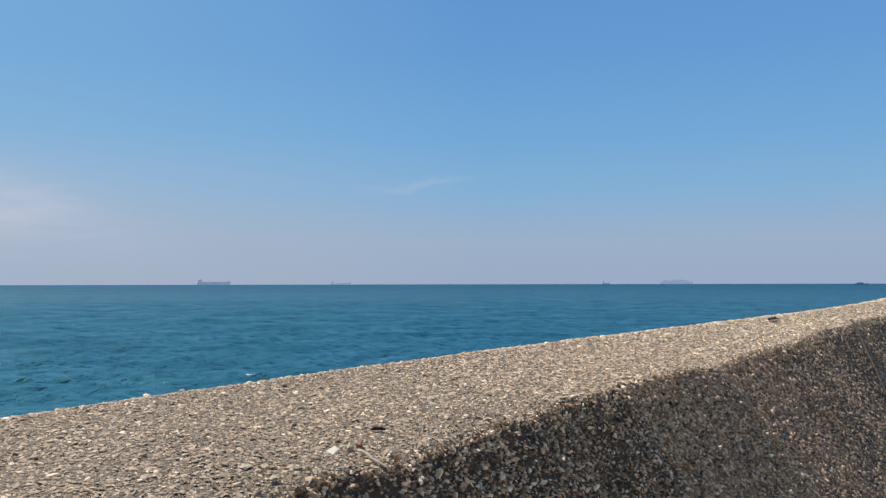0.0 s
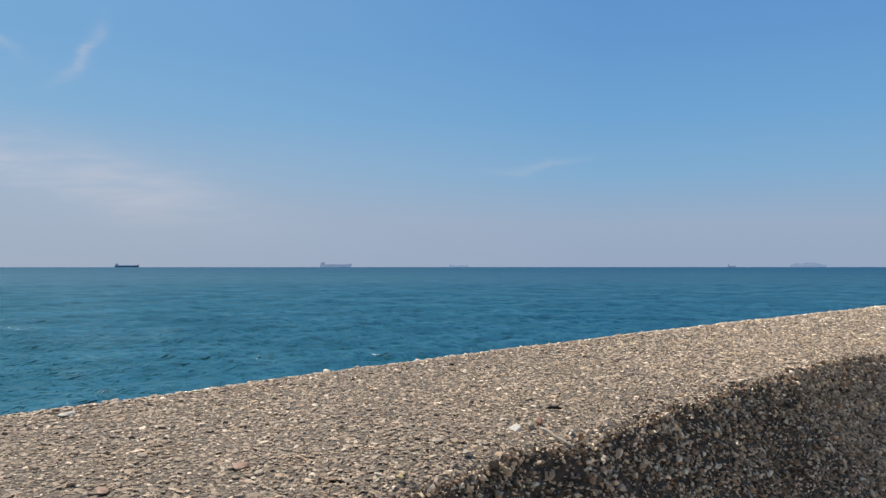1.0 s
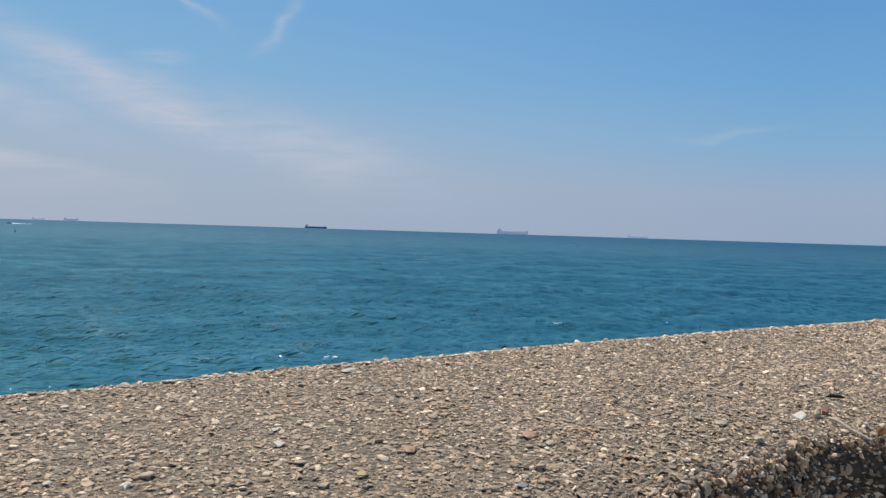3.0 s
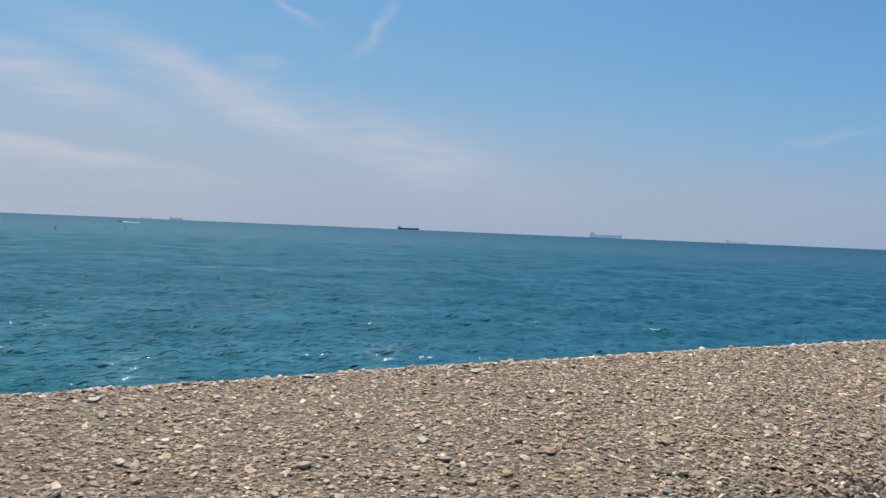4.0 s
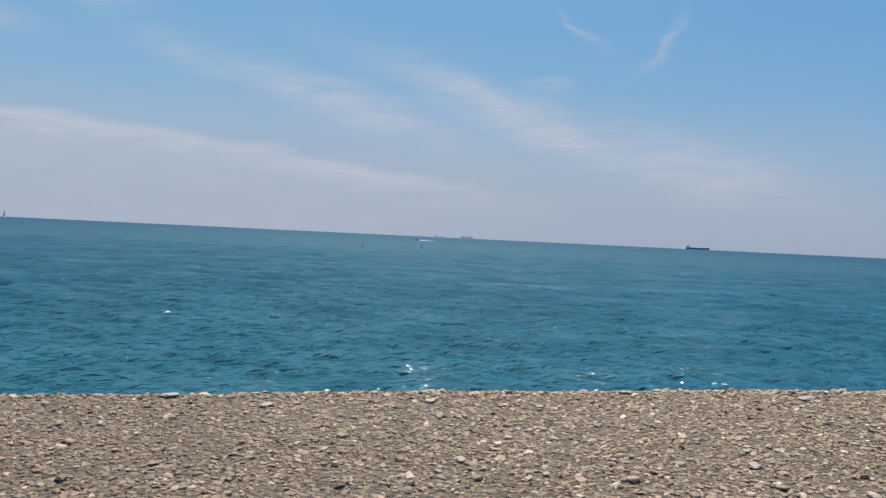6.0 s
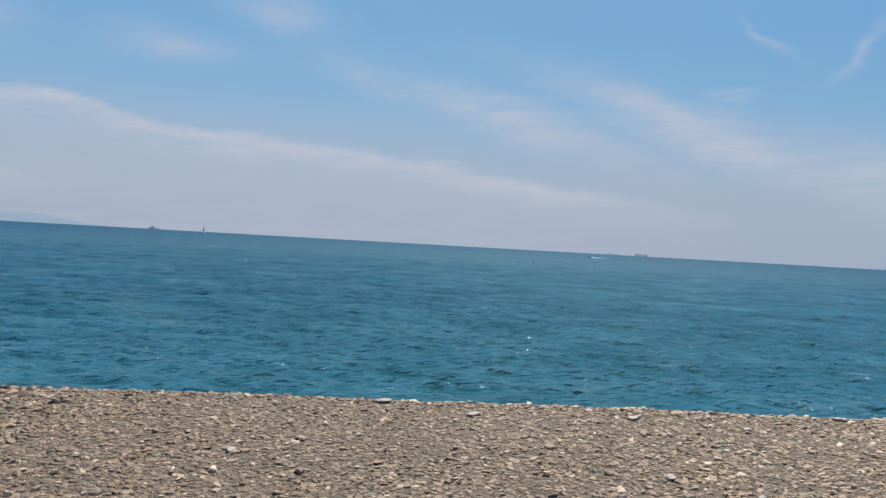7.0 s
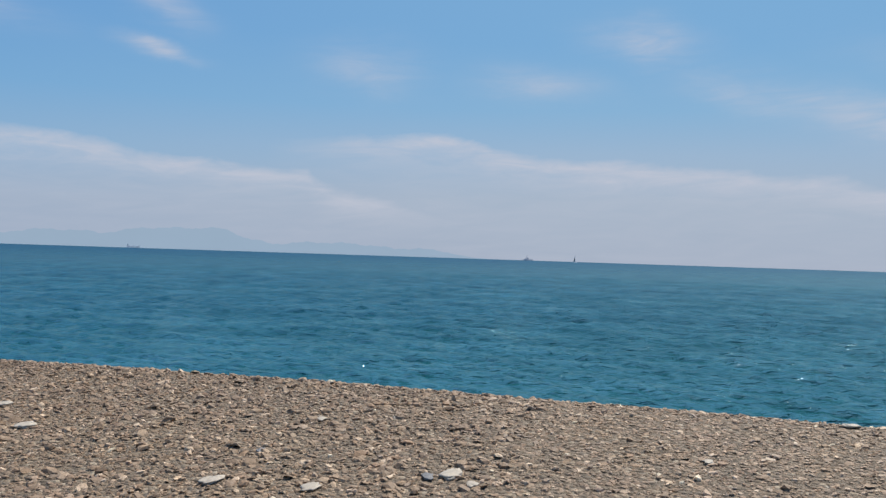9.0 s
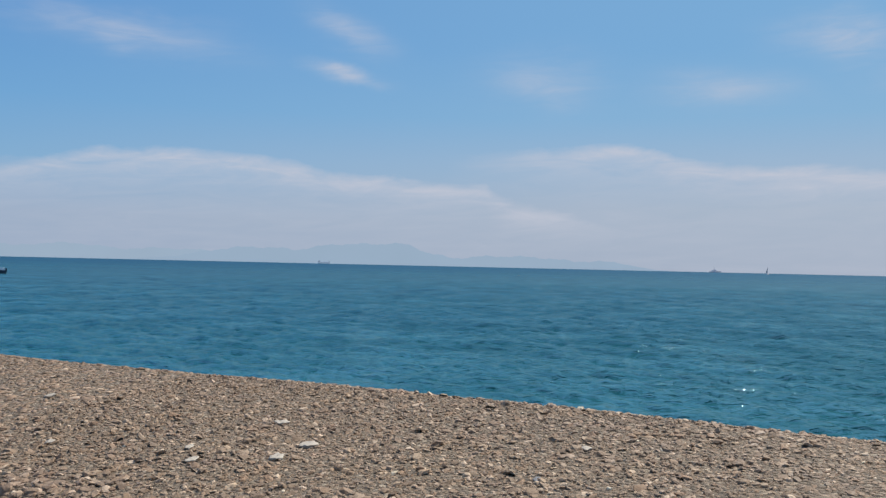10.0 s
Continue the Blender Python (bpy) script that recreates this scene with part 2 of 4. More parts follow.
def sea_material():
    """Clear green-blue water over a body colour; the gloss follows Fresnel, as ruffled water never reaches a full mirror."""
    m = bpy.data.materials.new("sea water")
    m.use_nodes = True
    n = Nodes(m.node_tree)
    place = n.add("ShaderNodeTexCoord").outputs["Object"]
    away = n.add("ShaderNodeVectorMath", operation="LENGTH")
    n.link(place, away.inputs[0])
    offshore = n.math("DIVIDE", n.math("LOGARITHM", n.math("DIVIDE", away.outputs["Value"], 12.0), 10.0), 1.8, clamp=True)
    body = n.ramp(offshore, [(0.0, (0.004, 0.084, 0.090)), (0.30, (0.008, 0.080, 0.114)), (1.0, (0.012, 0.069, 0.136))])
    patches = n.noise(n.scaled(place, 1, 0.5, 1), 0.02, 4.0)
    body = n.mix(1.0, body, n.ramp(patches, [(0.35, (0.86, 0.90, 0.96)), (0.65, (1.1, 1.08, 1.02))]), "MULTIPLY")
    # Light and dark streaks of far waves, painted into the water's colour.
    wind = n.noise(place, 0.20, 5.0, 0.68)
    body = n.mix(1.0, body, n.ramp(wind, [(0.34, (0.80, 0.84, 0.90)), (0.66, (1.16, 1.13, 1.08))]), "MULTIPLY")
    # Ripples that ride on the waves, finer than the mesh.
    ripple = n.noise(n.scaled(place, 1.9, 0.72, 1, 14), 3.4, 3.0, 0.5, 0.3)
    gusts = n.math("MULTIPLY", n.math("SUBTRACT", n.noise(place, 0.35, 3.0, 0.6), 0.36), 4.0, clamp=True)
    split = n.add("ShaderNodeSeparateXYZ")
    n.link(place, split.inputs[0])
    crest = n.math("MULTIPLY_ADD", split.outputs[2], 14.0, 0.35, clamp=True)
    flecks = n.add("ShaderNodeTexVoronoi", voronoi_dimensions="2D")
    n.link(n.scaled(place, 1.0, 0.75, 1, 8), flecks.inputs["Vector"])
    flecks.inputs["Scale"].default_value = 150.0
    fleck = n.add("ShaderNodeSeparateColor")
    n.link(flecks.outputs["Color"], fleck.inputs[0])
    lively = n.math("MULTIPLY", n.math("MULTIPLY", gusts, crest), 1.35)
    steep = n.math("MULTIPLY", n.math("GREATER_THAN", fleck.outputs[2], 0.87), lively)      # a few steep ripples along the crests
    ruffled, facets = n.add("ShaderNodeBump"), n.add("ShaderNodeBump")
    for bump, height in ((ruffled, n.math("MULTIPLY", ripple, 0.20)), (facets, n.math("MULTIPLY", ripple, 0.08))):
        bump.inputs["Strength"].default_value, bump.inputs["Distance"].default_value = 1.0, 1.0
        n.link(height, bump.inputs["Height"])
    depth, gloss = n.add("ShaderNodeBsdfDiffuse"), n.add("ShaderNodeBsdfGlossy")
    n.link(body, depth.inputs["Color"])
    gloss.inputs["Color"].default_value = (0.70, 0.96, 1.0, 1)
    n.put(gloss.inputs["Roughness"], n.math("MULTIPLY_ADD", offshore, 0.16, 0.10))
    fresnel = n.add("ShaderNodeFresnel")
    fresnel.inputs["IOR"].default_value = 1.333
    tilt = n.add("ShaderNodeCombineXYZ")
    for k in (0, 1):
        n.link(n.math("MULTIPLY", n.math("SUBTRACT", fleck.outputs[k], 0.5), steep), tilt.inputs[k])
    leant, even = n.add("ShaderNodeVectorMath", operation="ADD"), n.add("ShaderNodeVectorMath", operation="NORMALIZE")
    calm = n.add("ShaderNodeVectorMath", operation="MULTIPLY_ADD")
    n.link(facets.outputs[0], calm.inputs[0])
    calm.inputs[1].default_value, calm.inputs[2].default_value = (0.42, 0.42, 0.42), (0, 0, 0.58)
    n.link(calm.outputs[0], leant.inputs[0])
    n.link(tilt.outputs[0], leant.inputs[1])
    n.link(leant.outputs[0], even.inputs[0])
    n.link(even.outputs[0], gloss.inputs["Normal"])
    for node in (depth, fresnel):
        n.link(ruffled.outputs[0], node.inputs["Normal"])
    broken = n.math("MULTIPLY_ADD", offshore, -0.30, 0.42)      # far out the waves hide one another's gloss
    ruffle = n.math("MULTIPLY_ADD", wind, 1.6, 0.2)
    share = n.math("MULTIPLY", fresnel.outputs[0], n.math("MULTIPLY", broken, ruffle))
    both = n.add("ShaderNodeMixShader")
    n.link(share, both.inputs[0])
    n.link(depth.outputs[0], both.inputs[1])
    n.link(gloss.outputs[0], both.inputs[2])
    n.link(both.outputs[0], n.add("ShaderNodeOutputMaterial").inputs[0])
    return m


WATER = sea_material()


def plain_material(name, colour, rough=0.6, metal=0.0, grain=20.0, vary=0.25):
    m, n, shader = material(name)
    place = n.add("ShaderNodeTexCoord").outputs["Object"]
    f = n.noise(place, grain, 4.0, 0.6)
    low, high = tuple(c * (1 - vary) for c in colour), tuple(min(1, c * (1 + vary)) for c in colour)
    n.link(n.ramp(f, [(0.3, low), (0.7, high)]), shader.inputs["Base Color"])
    shader.inputs["Roughness"].default_value = rough
    shader.inputs["Metallic"].default_value = metal
    return m


# ---- the gravel bank ----
def sea_edge(y):
    """Where the bank's top breaks down to the sea."""
    y = np.asarray(y, float)
    c = np.clip(y, -3.2, 9.0)
    x = -2.1317 + c * (0.1837 + c * (0.02912 + c * (-0.00114 - 0.00005 * c)))
    return x + np.where(y > 9.0, 0.36 * (y - 9.0), 0.0)


def scarp_edge(y):
    """Where the bank's top breaks down to the hollow behind it."""
    y = np.asarray(y, float)
    c = np.clip(y, -2.6, 7.2)
    x = -1.098 + c * (0.065 + c * (0.0235 - 0.00028 * c))
    fresh = 1 - 0.75 * np.clip((y - 2.8) / 1.6, 0, 1)      # the older cut has slumped to an even line
    wobble = 0.018 * np.sin(5.1 * y + 0.7) + fresh * (0.012 * np.sin(13.7 * y) + 0.008 * np.sin(29.3 * y + 2.0))
    wobble = wobble + 0.06 * np.exp(-(((y - 1.72) / 0.13) ** 2)) + 0.036 * np.exp(-(((y - 2.2) / 0.28) ** 2)) + 0.140 * np.exp(-(((y - 4.4) / 1.8) ** 2))
    wobble = wobble - 0.055 * np.exp(-(((y - 1.53) / 0.11) ** 2)) - 0.025 * np.exp(-(((y - 2.6) / 0.3) ** 2)) - 0.18 * np.exp(-(((y + 2.5) / 0.5) ** 2)) + 0.030 * np.exp(-(((y - 2.02) / 0.12) ** 2))
    return x + np.where(y > 7.2, 0.36 * (y - 7.2), 0.0) + np.where(y < -2.6, 0.02 * (y + 2.6), 0.0) + wobble


def crown(x, y):
    """The bank's top, slightly domed and rising towards the sea."""
    y = np.clip(y, -5.0, 9.0)
    x = np.clip(x, -3.2, 1.6)
    return -0.5965 - 0.1596 * x + 0.03373 * y - 0.02045 * x * x - 0.00044 * x * y + 0.00357 * y * y


def lower(a, b, r):
    """The lower of two heights, rounded over r where they meet."""
    h = np.clip(0.5 + 0.5 * (b - a) / r, 0, 1)
    return b + (a - b) * h - r * h * (1 - h)


def scarp_fall(y):
    """How steeply the cut face falls: steepest where the bank was cut last."""
    return np.tan(np.radians(69.0 - 15.0 * np.clip((np.asarray(y, float) - 1.4) / 2.6, 0, 1)))


def ground(x, y):
    x, y = np.asarray(x, float), np.asarray(y, float)
    top = crown(x, y) + 0.004 * np.sin(6.3 * x + 2.1 * y) * np.sin(4.7 * y - 1.1 * x) - 0.003
    e, s = sea_edge(y), scarp_edge(y)
    seaward = crown(e, y) + 0.016 + (x - e) * 0.62
    landward = crown(s, y) + 0.012 - (x - s) * scarp_fall(y)
    floor = FLOOR + 0.03 * np.sin(0.9 * x + 0.4 * y) + 0.02 * np.sin(2.3 * y)
    foot = -lower(-landward, -floor, 0.25)
    return np.maximum(lower(lower(top, seaward, 0.06), foot, 0.025), SEA - 1.6)


def mesh_object(name, verts, faces, mat, smooth=True):
    """One mesh of triangles or quads from arrays."""
    mesh = bpy.data.meshes.new(name)
    k = faces.shape[1]
    mesh.vertices.add(len(verts))
    mesh.vertices.foreach_set("co", np.ascontiguousarray(verts, np.float32).ravel())
    mesh.loops.add(faces.size)
    mesh.loops.foreach_set("vertex_index", np.ascontiguousarray(faces, np.int32).ravel())
    mesh.polygons.add(len(faces))
    mesh.polygons.foreach_set("loop_start", np.arange(0, faces.size, k, dtype=np.int32))
    mesh.polygons.foreach_set("use_smooth", np.full(len(faces), smooth))
    mesh.update(calc_edges=True)
    mesh.materials.append(mat)
    return new(name, mesh)


def sheet(nu, nv):
    a = np.arange((nu - 1) * nv).reshape(nu - 1, nv)[:, :-1].ravel()
    return np.stack([a, a + 1, a + nv + 1, a + nv], 1)


def spread(start, step, growth, end):
    """Ever wider steps from start to end."""
    out = [start]
    while out[-1] < end:
        out.append(out[-1] + step)
        step *= growth
    return np.array(out)


def build_ground():
    ys = np.concatenate([-spread(5.0, 0.05, 1.16, 4500)[:0:-1], np.arange(-5.0, 10.0, 0.04), spread(10.0, 0.05, 1.16, 4500)])
    sea_side = np.array([-4.0, -2.0, -1.0, -0.5, -0.25, -0.15, -0.10, -0.06, -0.03])
    top_side = np.linspace(0.0, 1.0, 22)
    land_side = np.concatenate([[0.015, 0.03, 0.05, 0.08, 0.12, 0.17, 0.23, 0.3, 0.38, 0.46, 0.54, 0.62, 0.72, 0.85], spread(1.0, 0.2, 1.3, 4400)])
    e, s = sea_edge(ys)[:, None], scarp_edge(ys)[:, None]
    xs = np.concatenate([e + sea_side, e + (s - e) * top_side, s + land_side], 1)
    yy = np.repeat(ys[:, None], xs.shape[1], 1)
    verts = np.stack([xs, yy, ground(xs, yy)], 2).reshape(-1, 3)
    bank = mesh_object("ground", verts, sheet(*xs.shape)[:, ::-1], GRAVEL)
    bank.data.materials.append(SHADE_GRAVEL)
    bank.data.materials.append(PALE_GRAVEL)
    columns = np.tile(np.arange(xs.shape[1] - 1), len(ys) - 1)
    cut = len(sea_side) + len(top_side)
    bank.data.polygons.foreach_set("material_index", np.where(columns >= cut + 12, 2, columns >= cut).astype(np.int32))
    return bank


shore = tagged(build_ground(), "bank of grey and tan beach shingle with a steep cut face", "beach", kind="structure")


# ---- the sea ----
def build_sea():
    """Short wind waves of many lengths that run in from the open sea, on a mesh that widens with distance."""
    rng = np.random.default_rng(3)
    radii = [8.0]
    while radii[-1] < 4850:
        r = radii[-1]
        radii.append(r * (1.03 if r < 11.8 else 1.0042 if r < 130 else 1.015 if r < 400 else 1.05))
    radii = np.array(radii[:-1] + [4900.0])
    turn = np.radians(np.concatenate([np.arange(-8, 149, 0.3), np.arange(149, 352.1, 4)]))
    r, a = np.meshgrid(radii, turn, indexing="ij")
    x, y = -r * np.sin(a), r * np.cos(a)
    z = np.zeros_like(x)
    gap = np.gradient(radii)[:, None]
    steep, kept = 0.0, np.zeros_like(gap)
    for k in range(90):
        wave = 0.22 * 1.042 ** k * rng.uniform(0.95, 1.05)
        way = radians(rng.normal(66, 18 + 9 / wave ** 0.5))
        fade = np.clip((wave / gap - 2.0) / 1.6, 0, 1)
        height = 0.0105 * wave * min(1.0, 0.42 / wave) ** 0.9
        steep, kept = steep + (height / wave) ** 2, kept + (fade * height / wave) ** 2
        z += fade * height * np.sin((-x * math.sin(way) + y * math.cos(way)) * 2 * math.pi / wave + rng.uniform(0, 6.28))
    z *= np.clip(np.sqrt(steep / np.maximum(kept, 1e-9)), 1, 1.6)      # as steep farther out, where the mesh holds the longer waves alone
    for wave, way, phase in ((2.3, 74, 0.4), (3.1, 60, 2.0), (4.4, 67, 4.1)):      # low swells that steepen near the shore
        a = radians(way)
        ripe = np.sin((-x * math.sin(a) + y * math.cos(a)) * 2 * math.pi / wave + phase + 0.6 * np.sin(0.21 * x + 0.33 * y))
        z += 0.026 * np.exp(-(((r - 12) / 20) ** 2)) * np.maximum(ripe, -0.3) ** 3
    z = z + 0.4 * z * z
    verts = np.stack([x, y, z], 2).reshape(-1, 3)
    verts = np.concatenate([verts, [[0, 0, 0]]])
    return mesh_object("sea", verts, sheet(*x.shape), WATER)


sea = tagged(build_sea(), "blue-green sea with small glinting waves", "sea", kind="structure")
sea.location = (0, 0, SEA)


# ---- shingle ----
TOP, FACE, BROW, PALER, OLD_FACE = "loose flat grey and tan pebbles on the bank's top", "small pebbles bedded in the steep shaded cut face", "pebbles paled as a sunlit fringe along the brow over the sea", "pale pebbles strewn over the bank's top", "small grey-brown pebbles in the older cut face"


def stone_form(sides, rings):
    """A worn pebble of unit size, as verts and triangles: its underside is sunk in the bed."""
    ring = np.arange(sides) * 2 * math.pi / sides
    verts = [np.stack([r * np.cos(ring + 0.5 * k), r * np.sin(ring + 0.5 * k), np.full(sides, h)], 1) for k, (r, h) in enumerate(rings)]
    verts = np.concatenate([*verts, [[0, 0, 1.0]]])
    tris, k = [], len(rings)
    for i in range(sides):
        j = (i + 1) % sides
        for base in range(0, (k - 1) * sides, sides):
            tris += [(base + i, base + j, base + sides + i), (base + j, base + sides + j, base + sides + i)]
        tris.append(((k - 1) * sides + i, (k - 1) * sides + j, k * sides))
    return verts, np.array(tris)


def turned(normal, spin, lean):
    """Axes of stones that lie on slopes with these normals, spun and leant at random."""
    n = normal + lean
    n /= np.linalg.norm(n, axis=1, keepdims=True)
    side = np.stack([np.cos(spin), np.sin(spin), 0 * spin], 1)
    side -= n * (side * n).sum(1, keepdims=True)
    side /= np.linalg.norm(side, axis=1, keepdims=True)
    return np.stack([side, np.cross(n, side), n], 2)


def slope_normal(x, y):
    d = 0.012
    gx = (ground(x + d, y) - ground(x - d, y)) / (2 * d)
    gy = (ground(x, y + d) - ground(x, y - d)) / (2 * d)
    n = np.stack([-gx, -gy, np.ones_like(gx)], 1)
    return n / np.linalg.norm(n, axis=1, keepdims=True)


def strew(name, rng, x, y, length, flat, form, rough, lift, label, smooth=True):
    """Joins stones at these places into one mesh."""
    base, tris = form
    count = len(x)
    n = slope_normal(x, y)
    spin = rng.normal(0, 0.5, count) if label in (FACE, OLD_FACE) else rng.uniform(0, 6.28, count)      # in the cut face they stand on end
    axes = turned(n, spin, rng.normal(0, rough, (count, 3)))
    length = length * (1.35 if label in (FACE, OLD_FACE) else 1.0)
    size = np.stack([length / 2, length / 2 * rng.uniform(0.58, 0.95, count), length / 2 * flat * rng.uniform(0.6, 1.35, count)], 1)
    if label in (FACE, OLD_FACE):
        size[:, 1] *= 0.68
    shape = base[None] * (1 + rng.normal(0, 0.19, (count, len(base), 1)))
    local = shape * size[:, None, :]
    verts = np.einsum("cij,ckj->cki", axes, local)
    centre = np.stack([x, y, ground(x, y)], 1) + n * (size[:, 2] * rng.uniform(lift - 0.5, lift + 0.5, count))[:, None]
    verts += centre[:, None, :]
    faces = (tris[None] + (np.arange(count) * len(base))[:, None, None]).reshape(-1, 3)
    return tagged(mesh_object(name, verts.reshape(-1, 3), faces, {FACE: CUT, OLD_FACE: OLD_CUT, BROW: PALE_STONES, PALER: PALE_STONES}.get(label, PEBBLES), smooth), label, "shingle", kind="stuff")


def sizes(rng, count, middle, spread_, low, high):
    return np.clip(middle * np.exp(rng.normal(0, spread_, count)), low, high)


def on_top(rng, y0, y1, per_m2, margin=0.05):
    area = (y1 - y0) * 1.75
    y = rng.uniform(y0, y1, int(area * per_m2))
    x = sea_edge(y) - 0.10 + rng.uniform(0, 1.75, len(y))
    keep = x < scarp_edge(y) + margin
    return x[keep], y[keep]


def on_face(rng, y0, y1, deep, per_m2):
    y = rng.uniform(y0, y1, int((y1 - y0) * deep * per_m2))
    down = rng.uniform(0.0, deep, len(y))
    return scarp_edge(y) + 0.004 + down / scarp_fall(y), y


def tossed(x, y, usual):
    """How far stones lean: those by the cut lie loose and every way."""
    return (usual + 0.30 * np.exp(-(((scarp_edge(y) - x) / 0.13) ** 2)))[:, None]


rng = np.random.default_rng(11)
FORM = stone_form(5, ((1.0, -0.45), (0.80, 0.72)))
CHIP = stone_form(5, ((1.0, -0.15),))
FAR = stone_form(4, ((1.05, -0.45), (0.80, 0.72)))
x, y = on_top(rng, 0.9, 2.6, 7600, 0.016)
strew("shingle", rng, x, y, sizes(rng, len(x), 0.0088, 0.40, 0.005, 0.026), 0.25, FORM, tossed(x, y, 0.20), 0.42, TOP, False)
x, y = on_top(rng, 0.9, 2.6, 8000, 0.012)
strew("shingle", rng, x, y, sizes(rng, len(x), 0.0068, 0.30, 0.004, 0.013), 0.34, CHIP, tossed(x, y, 0.25), 0.45, TOP, False)
x, y = on_top(rng, -0.9, 0.9, 7600)
strew("shingle", rng, x, y, sizes(rng, len(x), 0.0084, 0.40, 0.005, 0.024), 0.24, FORM, 0.17, 0.33, TOP, False)
x, y = on_top(rng, -2.9, -0.9, 5600)
strew("shingle", rng, x, y, sizes(rng, len(x), 0.0108, 0.42, 0.006, 0.030), 0.30, FORM, 0.26, 0.36, TOP, False)
x, y = on_top(rng, -2.9, 0.5, 460)
strew("shingle", rng, x, y, sizes(rng, len(x), 0.0110, 0.30, 0.007, 0.022), 0.36, FORM, 0.22, 0.55, PALER, False)
x, y = on_top(rng, -2.9, 0.9, 7400)
strew("shingle", rng, x, y, sizes(rng, len(x), 0.0068, 0.30, 0.004, 0.013), 0.30, CHIP, 0.20, 0.40, TOP, False)
x, y = on_top(rng, 2.6, 4.2, 10500)
strew("shingle", rng, x, y, sizes(rng, len(x), 0.0100, 0.40, 0.005, 0.030), 0.26, FAR, 0.20, 0.40, TOP, False)
x, y = on_top(rng, 4.2, 6.6, 6200)
strew("shingle", rng, x, y, sizes(rng, len(x), 0.0130, 0.36, 0.007, 0.034), 0.20, FAR, 0.14, 0.35, TOP)
x, y = on_top(rng, 6.6, 9.6, 4200)
strew("shingle", rng, x, y, sizes(rng, len(x), 0.0165, 0.36, 0.007, 0.040), 0.16, FAR, 0.11, 0.30, TOP)
x, y = on_top(rng, -5.2, -2.9, 3900)
strew("shingle", rng, x, y, sizes(rng, len(x), 0.0165, 0.38, 0.007, 0.042), 0.16, FAR, 0.11, 0.30, TOP)
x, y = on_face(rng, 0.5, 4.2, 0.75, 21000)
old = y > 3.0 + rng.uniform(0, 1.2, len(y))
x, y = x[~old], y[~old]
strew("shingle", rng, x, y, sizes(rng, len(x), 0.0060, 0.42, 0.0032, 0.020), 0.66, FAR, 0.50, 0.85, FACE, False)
y = 3.1 + np.abs(rng.normal(0, 1.0, 40000))      # the fresh cut gives way bit by bit to the old
x = scarp_edge(y) + 0.004 + rng.uniform(0, 0.95, len(y)) / scarp_fall(y)
strew("shingle", rng, x, y, sizes(rng, len(x), 0.0080, 0.36, 0.005, 0.020), 0.55, FAR, 0.45, 0.6, OLD_FACE, False)
x, y = on_face(rng, 4.4, 9.2, 0.95, 3400)
strew("shingle", rng, x, y, sizes(rng, len(x), 0.0100, 0.32, 0.005, 0.020), 0.42, FAR, 0.36, 0.4, OLD_FACE)
x, y = on_face(rng, -3.6, 0.5, 0.4, 4000)
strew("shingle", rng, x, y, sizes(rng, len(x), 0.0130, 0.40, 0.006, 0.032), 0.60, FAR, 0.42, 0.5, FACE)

# Stones paled to paint the backlit fringe along the brow over the sea.
y = rng.uniform(-3.2, 9.0, 3400)
x = sea_edge(y) + rng.normal(0.0, 0.022, len(y))
strew("shingle", rng, x, y, sizes(rng, len(x), 0.0095, 0.40, 0.006, 0.026), 0.30, FORM, 0.16, 0.5, BROW)


# Coarser stones along the crumbled end of the edge.
y = rng.uniform(-2.75, -1.25, 420)
x = scarp_edge(y) + 0.02 - np.abs(rng.normal(0, 0.10, len(y)))
strew("shingle", rng, x, y, sizes(rng, len(x), 0.022, 0.30, 0.014, 0.040), 0.30, stone_form(7, ((1.0, -0.45), (0.92, 0.40), (0.60, 0.86))), 0.24, 0.35, TOP, False)


# ---- helpers for things ----
def part(name, bm, mat, parent, label="", smooth=False):
    """Links a bmesh as one mesh object under a thing or a part."""
    mesh = bpy.data.meshes.new(name)
    bmesh.ops.recalc_face_normals(bm, faces=bm.faces)
    bm.to_mesh(mesh)
    bm.free()
    mesh.materials.append(mat)
    for p in mesh.polygons:
        p.use_smooth = smooth
    ob = new(name, mesh)
    ob.parent = parent
    if label:
        tagged(ob, label)
    return ob


def thing(name, m, label, category, group=""):
    ob = tagged(new(name), label, category, group)
    ob.matrix_world = m
    return ob


def box(bm, x0, x1, y0, y1, z0, z1, taper=0.0, bevel=0.0):
    """A box whose top is drawn in by taper."""
    c = [(x0, y0, z0), (x1, y0, z0), (x1, y1, z0), (x0, y1, z0),
         (x0 + taper, y0 + taper, z1), (x1 - taper, y0 + taper, z1), (x1 - taper, y1 - taper, z1), (x0 + taper, y1 - taper, z1)]
    v = [bm.verts.new(p) for p in c]
    faces = [bm.faces.new([v[i] for i in q]) for q in ((3, 2, 1, 0), (4, 5, 6, 7), (0, 1, 5, 4), (1, 2, 6, 5), (2, 3, 7, 6), (3, 0, 4, 7))]
    if bevel:
        bmesh.ops.bevel(bm, geom=list({e for f in faces for e in f.edges}), offset=bevel, segments=2, affect="EDGES")
    return bm


